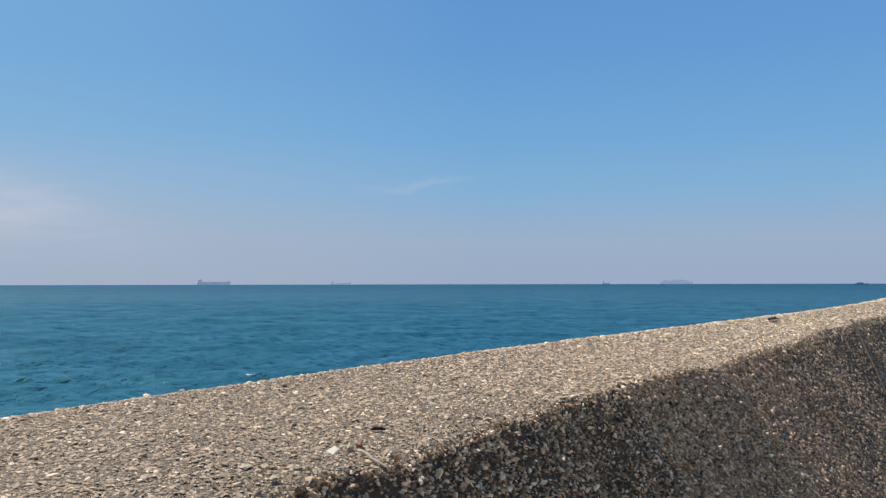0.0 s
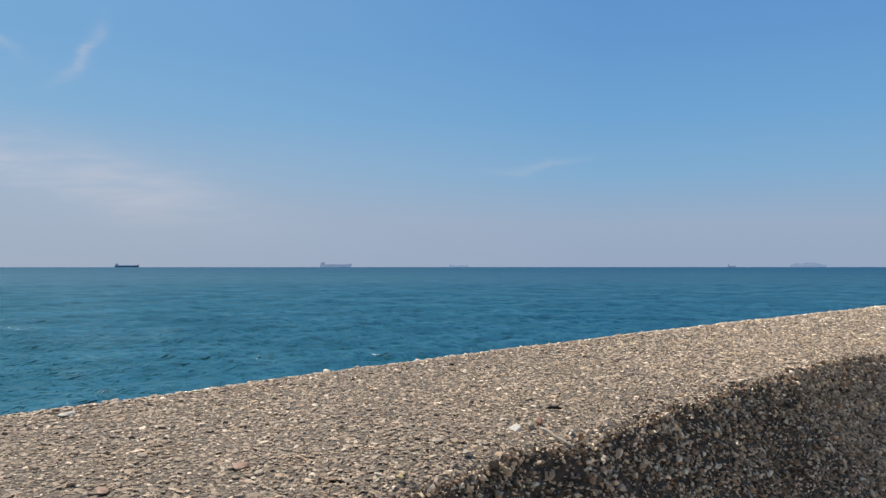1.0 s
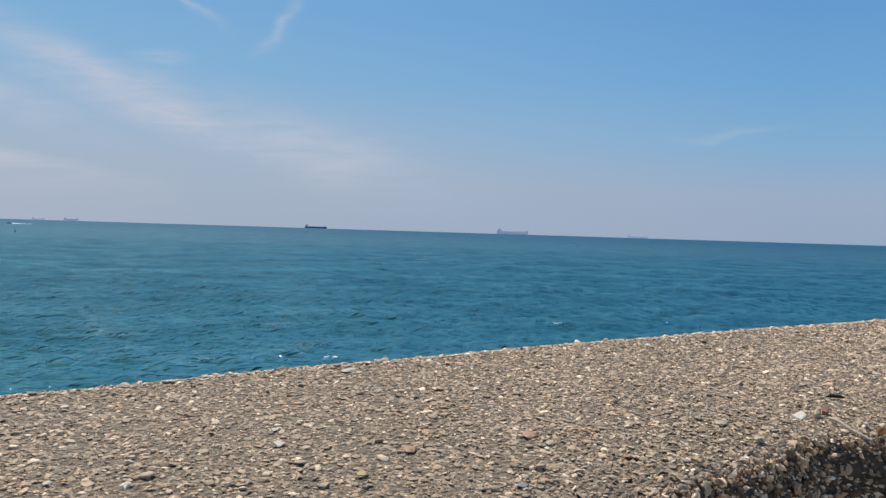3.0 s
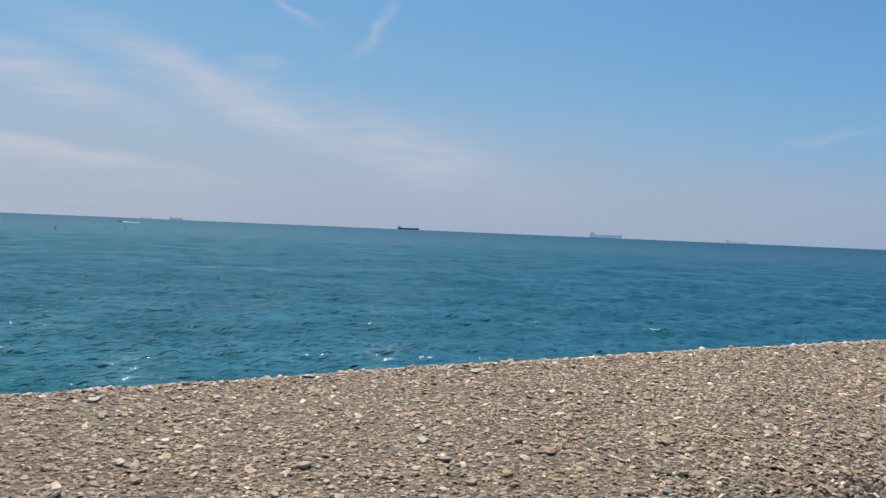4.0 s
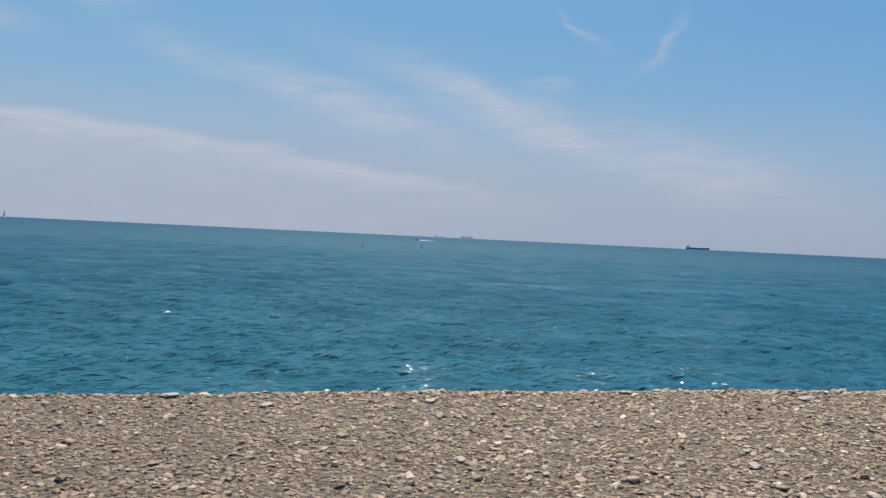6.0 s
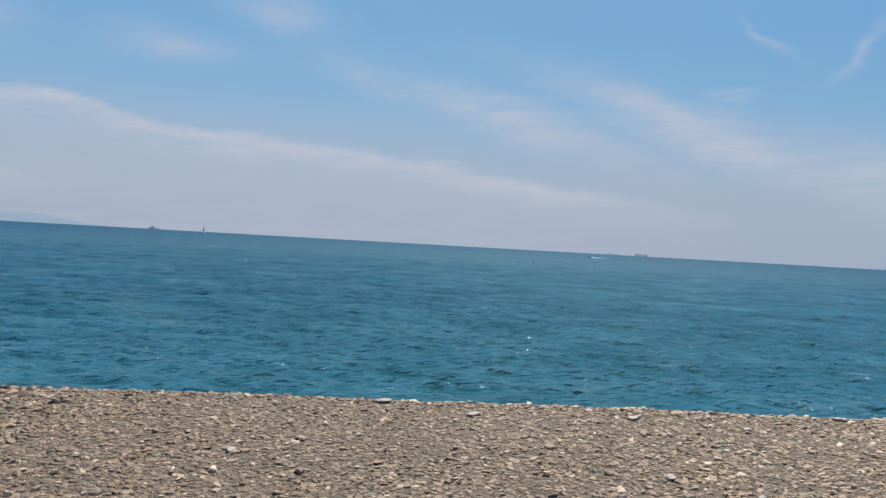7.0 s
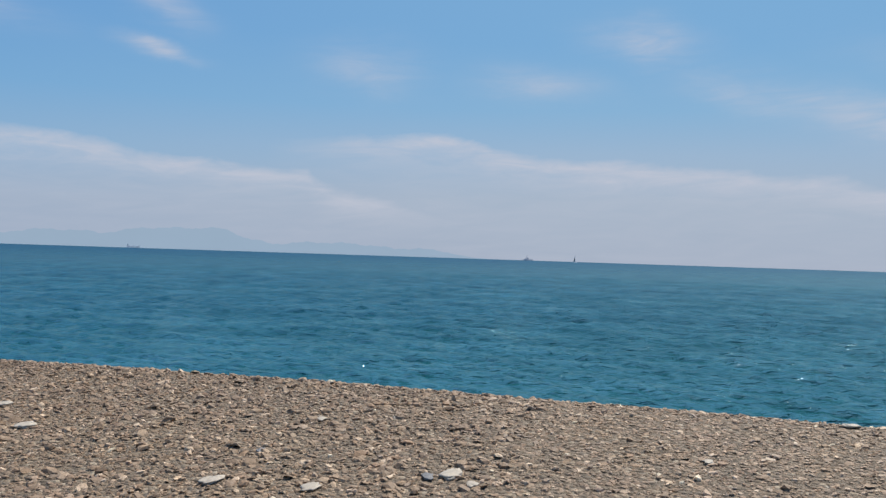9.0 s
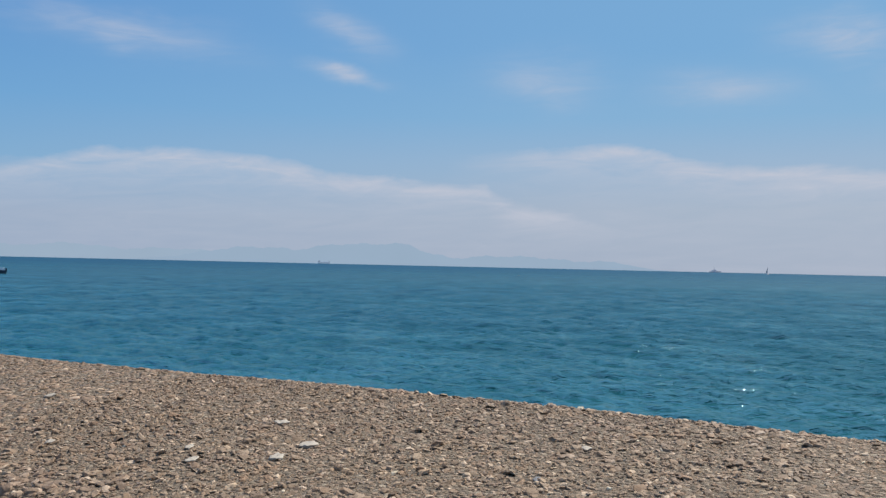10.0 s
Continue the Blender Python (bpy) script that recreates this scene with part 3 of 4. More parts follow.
def tube(bm, points, radii, sides=8):
    """A round bar along points."""
    rings = []
    for i, (p, r) in enumerate(zip(points, radii)):
        p = Vector(p)
        a, b = Vector(points[max(i - 1, 0)]), Vector(points[min(i + 1, len(points) - 1)])
        q = (b - a).to_track_quat("Z", "Y")
        rings.append([bm.verts.new(p + q @ Vector((r * math.cos(k * 2 * math.pi / sides), r * math.sin(k * 2 * math.pi / sides), 0))) for k in range(sides)])
    for a, b in zip(rings, rings[1:]):
        for k in range(sides):
            bm.faces.new((a[k], a[(k + 1) % sides], b[(k + 1) % sides], b[k]))
    bm.faces.new(rings[0][::-1])
    bm.faces.new(rings[-1])
    return bm


def hull(bm, length, beam, deck, bow_rise, draught=0.0, stern=0.85):
    """A ship's hull along x, its bow towards +x, its waterline at z = 0."""
    rows = []
    for i in range(15):
        u = i / 14
        x = (u - 0.5) * length
        wide = beam / 2 * (stern + (1 - stern) * min(1, u / 0.15)) * (1 - max(0, (u - 0.78) / 0.22) ** 2.2 * 0.97)
        top = deck + bow_rise * max(0, (u - 0.82) / 0.18) ** 1.3
        lean = length * 0.02 * max(0, (u - 0.8) / 0.2)
        rows.append([bm.verts.new(p) for p in ((x + lean, wide, top), (x, wide * 0.93, -draught * 0.3), (x, wide * 0.5, -draught - 0.01 * deck),
                                               (x, -wide * 0.5, -draught - 0.01 * deck), (x, -wide * 0.93, -draught * 0.3), (x + lean, -wide, top))])
    for a, b in zip(rows, rows[1:]):
        for k in range(6):
            bm.faces.new((a[k], b[k], b[(k + 1) % 6], a[(k + 1) % 6]))
    bm.faces.new(rows[0])
    bm.faces.new(rows[-1][::-1])
    return bm


# ---- ships far out ----
def hazed(name, colour, share):
    """Paint with miles of haze put into it: blued, the air behind showing through."""
    m = plain_material(name, colour, 0.7, 0, 0.05, 0.1)
    for node in m.node_tree.nodes:
        if node.type == "BSDF_PRINCIPLED":
            node.inputs["Alpha"].default_value = share
    return m


HULL_DARK = hazed("navy hull paint", (0.12, 0.24, 0.36), 1.0)
HULL_PALE = hazed("weathered blue-grey hull paint", (0.50, 0.62, 0.80), 0.32)
HULL_FAINT = hazed("light blue-grey hull paint", (0.70, 0.80, 0.95), 0.18)
HULL_RUST = hazed("faded red-brown hull paint", (0.55, 0.54, 0.62), 0.25)
HULL_GREY = hazed("navy-grey hull paint", (0.30, 0.42, 0.55), 0.45)
DECK_PALE = hazed("greyed white superstructure paint", (0.50, 0.60, 0.75), 0.45)
WHITE_PAINT = plain_material("white boat paint", (0.78, 0.79, 0.80), 0.35, 0, 3.0, 0.05)
NAVY_PAINT = plain_material("dark navy boat paint", (0.02, 0.03, 0.05), 0.4, 0, 3.0, 0.2)
SAILCLOTH = plain_material("greyish sailcloth", (0.45, 0.47, 0.50), 0.8, 0, 1.0, 0.1)
FOAM = plain_material("white foam", (0.80, 0.84, 0.86), 0.8, 0, 2.0, 0.15)
FLOAT_DARK = plain_material("dark wet plastic", (0.015, 0.017, 0.02), 0.4, 0, 8.0, 0.3)


def at_sea(az, dist, turn=0.0):
    """A pose on the water at that azimuth, its +x to the right as seen from the beach, turned by that many degrees."""
    p = heading(az) * dist
    return pose(p.x, p.y, SEA, 0, 0, az + turn)


def cargo_ship(az, dist, length, deck, house, mats, label, holds=5, turn=0.0, cranes=0):
    paint, white = mats
    ship = thing("cargo_ship", at_sea(az, dist, turn), label, "ship", "ships at anchor on the horizon")
    beam = length * 0.15
    part("hull", hull(bmesh.new(), length, beam, deck, deck * 0.35, 2.0), paint, ship)
    a = -length * 0.47
    tower = part("superstructure", box(bmesh.new(), a, a + length * 0.13, -beam * 0.42, beam * 0.42, deck, house * 0.78), white, ship)
    part("bridge", box(bmesh.new(), a + length * 0.02, a + length * 0.12, -beam * 0.5, beam * 0.5, house * 0.78, house, 0.4), white, tower)
    part("funnel", box(bmesh.new(), a - length * 0.005, a + length * 0.035, -beam * 0.14, beam * 0.14, deck, house * 1.02, 0.8), paint, ship)
    part("mast", tube(bmesh.new(), [(a + length * 0.07, 0, house), (a + length * 0.07, 0, house * 1.35)], [0.9, 0.5], 6), white, ship)
    for k in range(holds):
        x = -length * 0.28 + k * length * 0.62 / max(holds - 1, 1)
        w = length * 0.045
        part("hatch_cover", box(bmesh.new(), x - w, x + w, -beam * 0.3, beam * 0.3, deck, deck + length * 0.012, 0.5), paint, ship)
    for k in range(cranes):
        x = -length * 0.2 + k * length * 0.55 / max(cranes - 1, 1)
        part("crane", tube(bmesh.new(), [(x, 0, deck), (x, 0, deck * 1.9), (x + length * 0.07, 0, deck * 1.7)], [1.2, 1.0, 0.5], 6), paint, ship)
    part("foremast", tube(bmesh.new(), [(length * 0.45, 0, deck * 1.3), (length * 0.45, 0, deck * 2.0)], [0.7, 0.4], 6), paint, ship)
    return ship


cargo_ship(52.2, 4300, 108, 8.0, 18, (HULL_DARK, DECK_PALE), "dark navy cargo ship lying side-on at the horizon")
cargo_ship(38.77, 4600, 168, 14.5, 27, (HULL_PALE, HULL_PALE), "long hazy blue-grey bulk carrier at the horizon", 6)
cargo_ship(30.38, 4700, 112, 9.0, 18, (HULL_FAINT, HULL_FAINT), "faint pale cargo ship lost in haze", 4)
cargo_ship(67.55, 4600, 66, 10.0, 13, (HULL_PALE, HULL_PALE), "small hazy grey freighter low on the horizon", 3)
cargo_ship(69.4, 4750, 60, 7.0, 13, (HULL_FAINT, HULL_FAINT), "faint pale freighter half lost in haze", 3)
cargo_ship(126.3, 4500, 62, 8.5, 17, (HULL_RUST, HULL_RUST), "hazy red-brown coaster under the far hills", 3)
cargo_ship(12.35, 4600, 38, 7.0, 15, (HULL_PALE, HULL_PALE), "tiny hazy grey coaster at the horizon", 2)


def car_carrier(az, dist):
    ship = thing("car_carrier", at_sea(az, dist), "very faint pale high-sided ship in thick haze", "ship", "ships at anchor on the horizon")
    part("hull", hull(bmesh.new(), 172, 26, 12, 2, 2.0), HULL_FAINT, ship)
    body = part("superstructure", box(bmesh.new(), -72, 66, -12, 12, 12, 19, 2.0), HULL_FAINT, ship)
    part("bridge", box(bmesh.new(), -20, 42, -12, 12, 19, 24, 1.5), HULL_FAINT, body)
    part("funnel", box(bmesh.new(), -58, -48, -3, 3, 19, 23, 0.8), HULL_FAINT, ship)


car_carrier(7.8, 4780)


def barge(az, dist):
    ship = thing("work_barge", at_sea(az, dist), "low dark work barge off the end of the bank", "ship")
    part("hull", hull(bmesh.new(), 27, 8, 1.8, 0.6, 0.6, 0.95), HULL_DARK, ship)
    part("deckhouse", box(bmesh.new(), -8, 5, -2.6, 2.6, 1.7, 4.1, 0.7), HULL_DARK, ship)
    part("mast", tube(bmesh.new(), [(-1, 0, 4.0), (-1, 0, 5.6)], [0.25, 0.15], 6), HULL_DARK, ship)


barge(-3.2, 1950)


def patrol_ship(az, dist):
    ship = thing("patrol_ship", at_sea(az, dist, 25), "small hazy grey patrol ship with a tall mast", "ship")
    part("hull", hull(bmesh.new(), 58, 9, 5.0, 2.0, 1.5), HULL_GREY, ship)
    house = part("superstructure", box(bmesh.new(), -18, 6, -3.6, 3.6, 5, 10.5, 0.8), HULL_GREY, ship)
    part("bridge", box(bmesh.new(), -8, 3, -3, 3, 10.5, 14, 0.8), HULL_GREY, house)
    part("mast", tube(bmesh.new(), [(-6, 0, 13), (-6, 0, 27)], [1.5, 0.7], 6), HULL_GREY, ship)
    part("gun", box(bmesh.new(), 12, 17, -1.5, 1.5, 5, 8, 0.5), HULL_GREY, ship)


patrol_ship(100.1, 4400)


def sailing_yacht(az, dist):
    boat = thing("sailing_yacht", at_sea(az, dist, 60), "small sailing yacht with one dark sail set", "sailboat")
    part("hull", hull(bmesh.new(), 9.5, 2.9, 1.0, 0.35, 0.4), WHITE_PAINT, boat)
    part("cabin", box(bmesh.new(), -1.8, 1.8, -0.8, 0.8, 0.95, 1.5, 0.25), WHITE_PAINT, boat)
    part("mast", tube(bmesh.new(), [(0.6, 0, 1.0), (0.6, 0, 12.2)], [0.11, 0.06], 6), SAILCLOTH, boat)
    part("boom", tube(bmesh.new(), [(0.6, 0, 2.2), (-3.6, 0.8, 2.2)], [0.08, 0.06], 6), SAILCLOTH, boat)
    bm = bmesh.new()
    rows = []
    for i in range(9):
        u = i / 8
        row = []
        for k in range(6):
            w = k / 5
            chord = 4.0 * (1 - u) ** 0.85 + 0.12
            row.append(bm.verts.new((0.5 - chord * w, 0.8 * w * (1 - u) + 0.5 * math.sin(math.pi * w) * (1 - u * 0.6), 2.3 + 9.6 * u)))
        rows.append(row)
    for a, b in zip(rows, rows[1:]):
        for k in range(5):
            bm.faces.new((a[k], a[k + 1], b[k + 1], b[k]))
    bmesh.ops.solidify(bm, geom=bm.faces[:], thickness=0.03)
    part("mainsail", bm, SAILCLOTH, boat, smooth=True)


sailing_yacht(96.94, 1500)


def motor_boat(name, m, length, label):
    boat = thing(name, m, label, "motorboat")
    part("hull", hull(bmesh.new(), length, length * 0.36, length * 0.11, length * 0.06, length * 0.04), NAVY_PAINT, boat)
    part("deck", box(bmesh.new(), -length * 0.485, length * 0.30, -length * 0.15, length * 0.15, length * 0.105, length * 0.18, 0.04), WHITE_PAINT, boat)
    cabin = part("cabin", box(bmesh.new(), -length * 0.12, length * 0.16, -length * 0.12, length * 0.12, length * 0.16, length * 0.27, length * 0.03), WHITE_PAINT, boat)
    part("windscreen", box(bmesh.new(), length * 0.125, length * 0.155, -length * 0.09, length * 0.09, length * 0.19, length * 0.25, 0.01), NAVY_PAINT, cabin)
    motor = part("outboard_motor", box(bmesh.new(), -length * 0.55, -length * 0.48, -length * 0.035, length * 0.035, length * 0.06, length * 0.17, length * 0.012), NAVY_PAINT, boat)
    part("shaft", tube(bmesh.new(), [(-length * 0.515, 0, length * 0.1), (-length * 0.515, 0, -length * 0.05)], [length * 0.014, length * 0.012], 6), NAVY_PAINT, motor)
    return boat


motor_boat("motorboat", at_sea(146.9, 138, 180), 4.6, "small motorboat with a dark hull and white cabin")
motor_boat("speedboat", at_sea(71.0, 480, 180), 2.6, "small dark speedboat running before its white wake")


def wake(az, dist):
    """A trail of foam behind the speedboat."""
    rng = random.Random(5)
    bm = bmesh.new()
    for k in range(60):
        x = 0.6 + 8.5 * rng.random() ** 1.3
        y = rng.gauss(0, 0.2 + 0.09 * x)
        r = rng.uniform(0.12, 0.45) * (1.2 - 0.08 * x)
        v = [bm.verts.new((x + r * math.cos(a) * 1.6, y + r * math.sin(a), 0.0)) for a in [i * math.pi / 3 + rng.uniform(-0.2, 0.2) for i in range(6)]]
        top = bm.verts.new((x, y, 0.10 + 0.35 * r))
        for i in range(6):
            bm.faces.new((v[i], v[(i + 1) % 6], top))
    trail = part("wake_foam", bm, FOAM, None, smooth=True)
    trail.matrix_world = at_sea(az, dist)
    tagged(trail, "churned white foam trailing on the water", "foam", kind="stuff")


wake(70.9, 480)


def foam_fleck(x, y, length, count, seed):
    """A short line of foam where a small wave breaks, lying along the shore."""
    rng = random.Random(seed)
    bm = bmesh.new()
    for k in range(count):
        u, w = rng.uniform(-0.5, 0.5) * length, rng.gauss(0, 0.05)
        r = rng.uniform(0.010, 0.026)
        v = [bm.verts.new((u + r * math.cos(a) * 2.2, w + r * math.sin(a), 0.02)) for a in [i * math.pi / 3 + rng.uniform(-0.2, 0.2) for i in range(6)]]
        top = bm.verts.new((u, w, 0.03 + 0.5 * r))
        for i in range(6):
            bm.faces.new((v[i], v[(i + 1) % 6], top))
    fleck = part("foam_fleck", bm, FOAM, None, smooth=True)
    fleck.matrix_world = pose(x, y, SEA, 0, 0, 48)
    tagged(fleck, "small line of white foam on a breaking wave", "foam", kind="stuff")


foam_fleck(-13.29, 10.49, 0.50, 9, 1)
foam_fleck(-14.73, 19.67, 0.65, 7, 3)


def marker_buoy(az, dist, size, mat, label):
    b = thing("marker_buoy", at_sea(az, dist), label, "buoy", "marker floats")
    part("float", tube(bmesh.new(), [(0, 0, -0.4 * size), (0, 0, 0), (0, 0, 0.35 * size), (0, 0, 0.5 * size)], [0.3 * size, 0.42 * size, 0.4 * size, 0.15 * size], 10), mat, b, smooth=True)
    part("staff", tube(bmesh.new(), [(0, 0, 0.45 * size), (0.03 * size, 0, 1.5 * size)], [0.07 * size, 0.05 * size], 6), mat, b)
    part("top_mark", tube(bmesh.new(), [(0.03 * size, 0, 1.2 * size), (0.03 * size, 0, 1.6 * size)], [0.16 * size, 0.12 * size], 8), mat, b)


marker_buoy(70.75, 182, 0.45, FLOAT_DARK, "dark marker float riding upright on the water")
marker_buoy(74.83, 160, 0.40, FLOAT_DARK, "dark marker float riding upright on the water")
marker_buoy(76.11, 149, 0.35, WHITE_PAINT, "white marker float on the open water")
marker_buoy(113.1, 255, 0.50, FLOAT_DARK, "dark marker float riding upright on the water")
marker_buoy(27.05, 24.6, 0.10, FLOAT_DARK, "little dark net float just off the shore")


# ---- hills across the bay ----
def far_hills(name, dist, peaks, az0, az1, colour, label):
    m = bpy.data.materials.new(name)
    m.use_nodes = True
    n = Nodes(m.node_tree)
    place = n.add("ShaderNodeTexCoord").outputs["Object"]
    # The haze is painted in: the hills glow in the hazy air's tone.
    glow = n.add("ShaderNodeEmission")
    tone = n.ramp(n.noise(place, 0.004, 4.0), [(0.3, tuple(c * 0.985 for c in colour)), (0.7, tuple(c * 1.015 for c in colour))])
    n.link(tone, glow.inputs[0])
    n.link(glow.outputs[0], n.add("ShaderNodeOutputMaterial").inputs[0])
    azs = np.arange(az0, az1, 0.12)
    high = np.zeros_like(azs)
    for centre, wide, deg in peaks:
        high = np.maximum(high, deg * np.exp(-np.abs((azs - centre) / wide) ** 2.4))
    high += 0.045 * (np.sin(azs * 2.3) + 0.6 * np.sin(azs * 5.9 + 1) + 0.35 * np.sin(azs * 13.1)) * np.clip(high / 0.5, 0, 1)
    high = np.maximum(high, 0.0) * np.clip((azs - az0) / 3, 0, 1)
    verts = []
    for back, share in ((0, 0.0), (25, 0.45), (60, 0.8), (95, 1.0), (110, 0.0)):
        d = dist + back
        a = np.radians(azs)
        verts.append(np.stack([-d * np.sin(a), d * np.cos(a), SEA - 1 + (1 - SEA) * share + d * np.tan(np.radians(high)) * share], 1))
    v = np.stack(verts, 0)
    return tagged(mesh_object(name, v.reshape(-1, 3), sheet(*v.shape[:2]), m), label, "hills", kind="structure")


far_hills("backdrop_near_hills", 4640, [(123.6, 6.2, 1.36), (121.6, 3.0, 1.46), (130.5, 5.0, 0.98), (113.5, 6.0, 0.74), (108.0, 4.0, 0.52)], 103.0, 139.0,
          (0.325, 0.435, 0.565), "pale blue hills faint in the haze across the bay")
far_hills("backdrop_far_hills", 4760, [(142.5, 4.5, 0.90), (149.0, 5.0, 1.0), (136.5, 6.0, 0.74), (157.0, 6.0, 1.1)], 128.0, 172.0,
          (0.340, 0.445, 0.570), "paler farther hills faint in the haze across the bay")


# ---- flotsam and marked stones on the bank ----
WOOD = plain_material("bleached driftwood", (0.44, 0.37, 0.29), 0.85, 0, 160.0, 0.3)
DARK_WOOD = plain_material("dark wet wood", (0.045, 0.035, 0.028), 0.7, 0, 160.0, 0.4)
CHAR = plain_material("charred wood", (0.012, 0.011, 0.010), 0.9, 0, 260.0, 0.4)
LEAF = plain_material("dry brown leaf", (0.40, 0.26, 0.15), 0.75, 0, 140.0, 0.35)
BLUE_PLASTIC = plain_material("scuffed blue plastic", (0.06, 0.085, 0.14), 0.5, 0, 40.0, 0.3)


def stone_paint(name, colour):
    m, n, shader = material(name)
    place = n.add("ShaderNodeTexCoord").outputs["Object"]
    broad, fine = n.noise(place, 60.0, 4.0, 0.6, 0.8), n.noise(place, 500.0, 3.0, 0.7)
    tone = n.ramp(broad, [(0.3, tuple(c * 0.78 for c in colour)), (0.7, tuple(min(1, c * 1.15) for c in colour))])
    n.link(n.mix(0.4, tone, n.ramp(fine, [(0.3, (0.6, 0.6, 0.6)), (0.7, (1.2, 1.2, 1.2))]), "MULTIPLY"), shader.inputs["Base Color"])
    shader.inputs["Roughness"].default_value = 0.6
    bumped(n, shader, fine, 0.3, 0.0012)
    return m


STONE_WHITE = stone_paint("white limestone", (0.49, 0.43, 0.35))
STONE_ORANGE = stone_paint("terracotta stone", (0.37, 0.22, 0.14))
STONE_YELLOW = stone_paint("ochre stone", (0.42, 0.30, 0.14))
STONE_GREY = stone_paint("blue-grey stone", (0.20, 0.20, 0.205))
STONE_TAN = stone_paint("tan sandstone", (0.46, 0.37, 0.25))


def rest(x, y, spin=0.0, lift=0.0):
    """A pose on the bank's surface, standing along its slope."""
    n = Vector(slope_normal(np.array([x]), np.array([y]))[0])
    q = n.to_track_quat("Z", "Y").to_matrix().to_4x4()
    return Matrix.Translation(Vector((x, y, float(ground(x, y)))) + n * lift) @ q @ pose(0, 0, 0, 0, 0, spin)


def beach_stone(x, y, length, wide, thick, mat, label, spin, seed, lift=0.0035):
    rng = random.Random(seed)
    bm = bmesh.new()
    bmesh.ops.create_icosphere(bm, subdivisions=3, radius=1.0)
    shift = Vector((rng.uniform(-9, 9), rng.uniform(-9, 9), rng.uniform(-9, 9)))
    for v in bm.verts:
        p = v.co.copy()
        d = 1 + 0.50 * noise.noise(p * 1.3 + shift) + 0.28 * noise.noise(p * 3.1 + shift)
        v.co = Vector((p.x * length / 2, p.y * wide / 2, math.copysign(abs(p.z) ** 0.6, p.z) * thick * 0.18)) * d
    mesh = bpy.data.meshes.new("beach_stone")
    bm.to_mesh(mesh)
    bm.free()
    mesh.materials.append(mat)
    for f in mesh.polygons:
        f.use_smooth = True
    ob = tagged(new("beach_stone", mesh), label, "stone", "marked stones among the shingle")
    ob.matrix_world = rest(x, y, spin, lift)
    return ob


W, O, Y, G, T = ((STONE_WHITE, "pale white limestone pebble lying among the shingle"), (STONE_ORANGE, "flat terracotta-orange stone among the grey shingle"),
                 (STONE_YELLOW, "ochre-yellow pebble among the grey shingle"), (STONE_GREY, "blue-grey flat stone among the tan shingle"),
                 (STONE_TAN, "tan sandstone pebble resting on the shingle"))
def scatter(kind, seed, places):
    """Marked stones of one kind: place, length and turn of each."""
    mat, label = kind
    for k, (x, y, length, spin) in enumerate(places):
        wide = 0.62 + 0.2 * ((k * 37) % 11) / 11
        beach_stone(x, y, length, length * wide, length * 0.36, mat, label, spin, seed + k)


scatter(W, 100, [
    (-1.814, 1.067, 0.038, 30), (-2.137, -0.093, 0.024, 104), (-1.653, 0.177, 0.019, 83), (-1.565, 0.289, 0.017, 47), (-1.906, 0.452, 0.021, 70),
    (-1.502, 0.649, 0.027, 68), (-1.565, 0.685, 0.019, 47), (-1.965, 0.695, 0.028, 64), (-2.153, -0.258, 0.040, 64), (-1.987, 0.242, 0.032, 54),
    (-1.827, -0.549, 0.023, 100), (-2.030, -0.084, 0.030, 68),
])
scatter(W, 130, [
    (-1.666, -0.981, 0.051, 89), (-1.627, -0.935, 0.029, 117), (-1.549, -1.198, 0.040, 98), (-1.544, -1.382, 0.051, 100),
    (-1.958, -1.360, 0.031, 132), (-1.747, -1.961, 0.050, 122), (-1.555, -2.137, 0.038, 130), (-1.640, -1.968, 0.045, 126),
    (-1.909, -2.171, 0.046, 119), (-1.897, -3.074, 0.043, 120), (-1.547, -2.602, 0.032, 149), (-1.631, -2.222, 0.031, 136),
])
scatter(T, 160, [
    (-0.847, 1.941, 0.020, 8), (-1.093, 1.472, 0.030, 22), (-0.846, 1.359, 0.027, 34),
])
scatter(O, 170, [
    (-1.283, 1.067, 0.041, 40), (-1.359, 0.820, 0.030, 60),
])
scatter(Y, 180, [
    (-1.031, 1.242, 0.018, 20), (-1.322, 0.681, 0.024, 37),
])
scatter(G, 190, [
    (-1.725, -1.384, 0.025, 121), (-1.645, -1.020, 0.030, 129), (-1.148, 0.874, 0.021, 26),
])

# Larger stones that stick out of the cut face.
SANDSTONE, OCHRE, RUST, PALE = "square tan sandstone chip sticking out of the cut face", "ochre-brown stone bedded in the cut face", "rust-brown stone bedded in the cut face", "pale grey stone sticking out of the cut face"
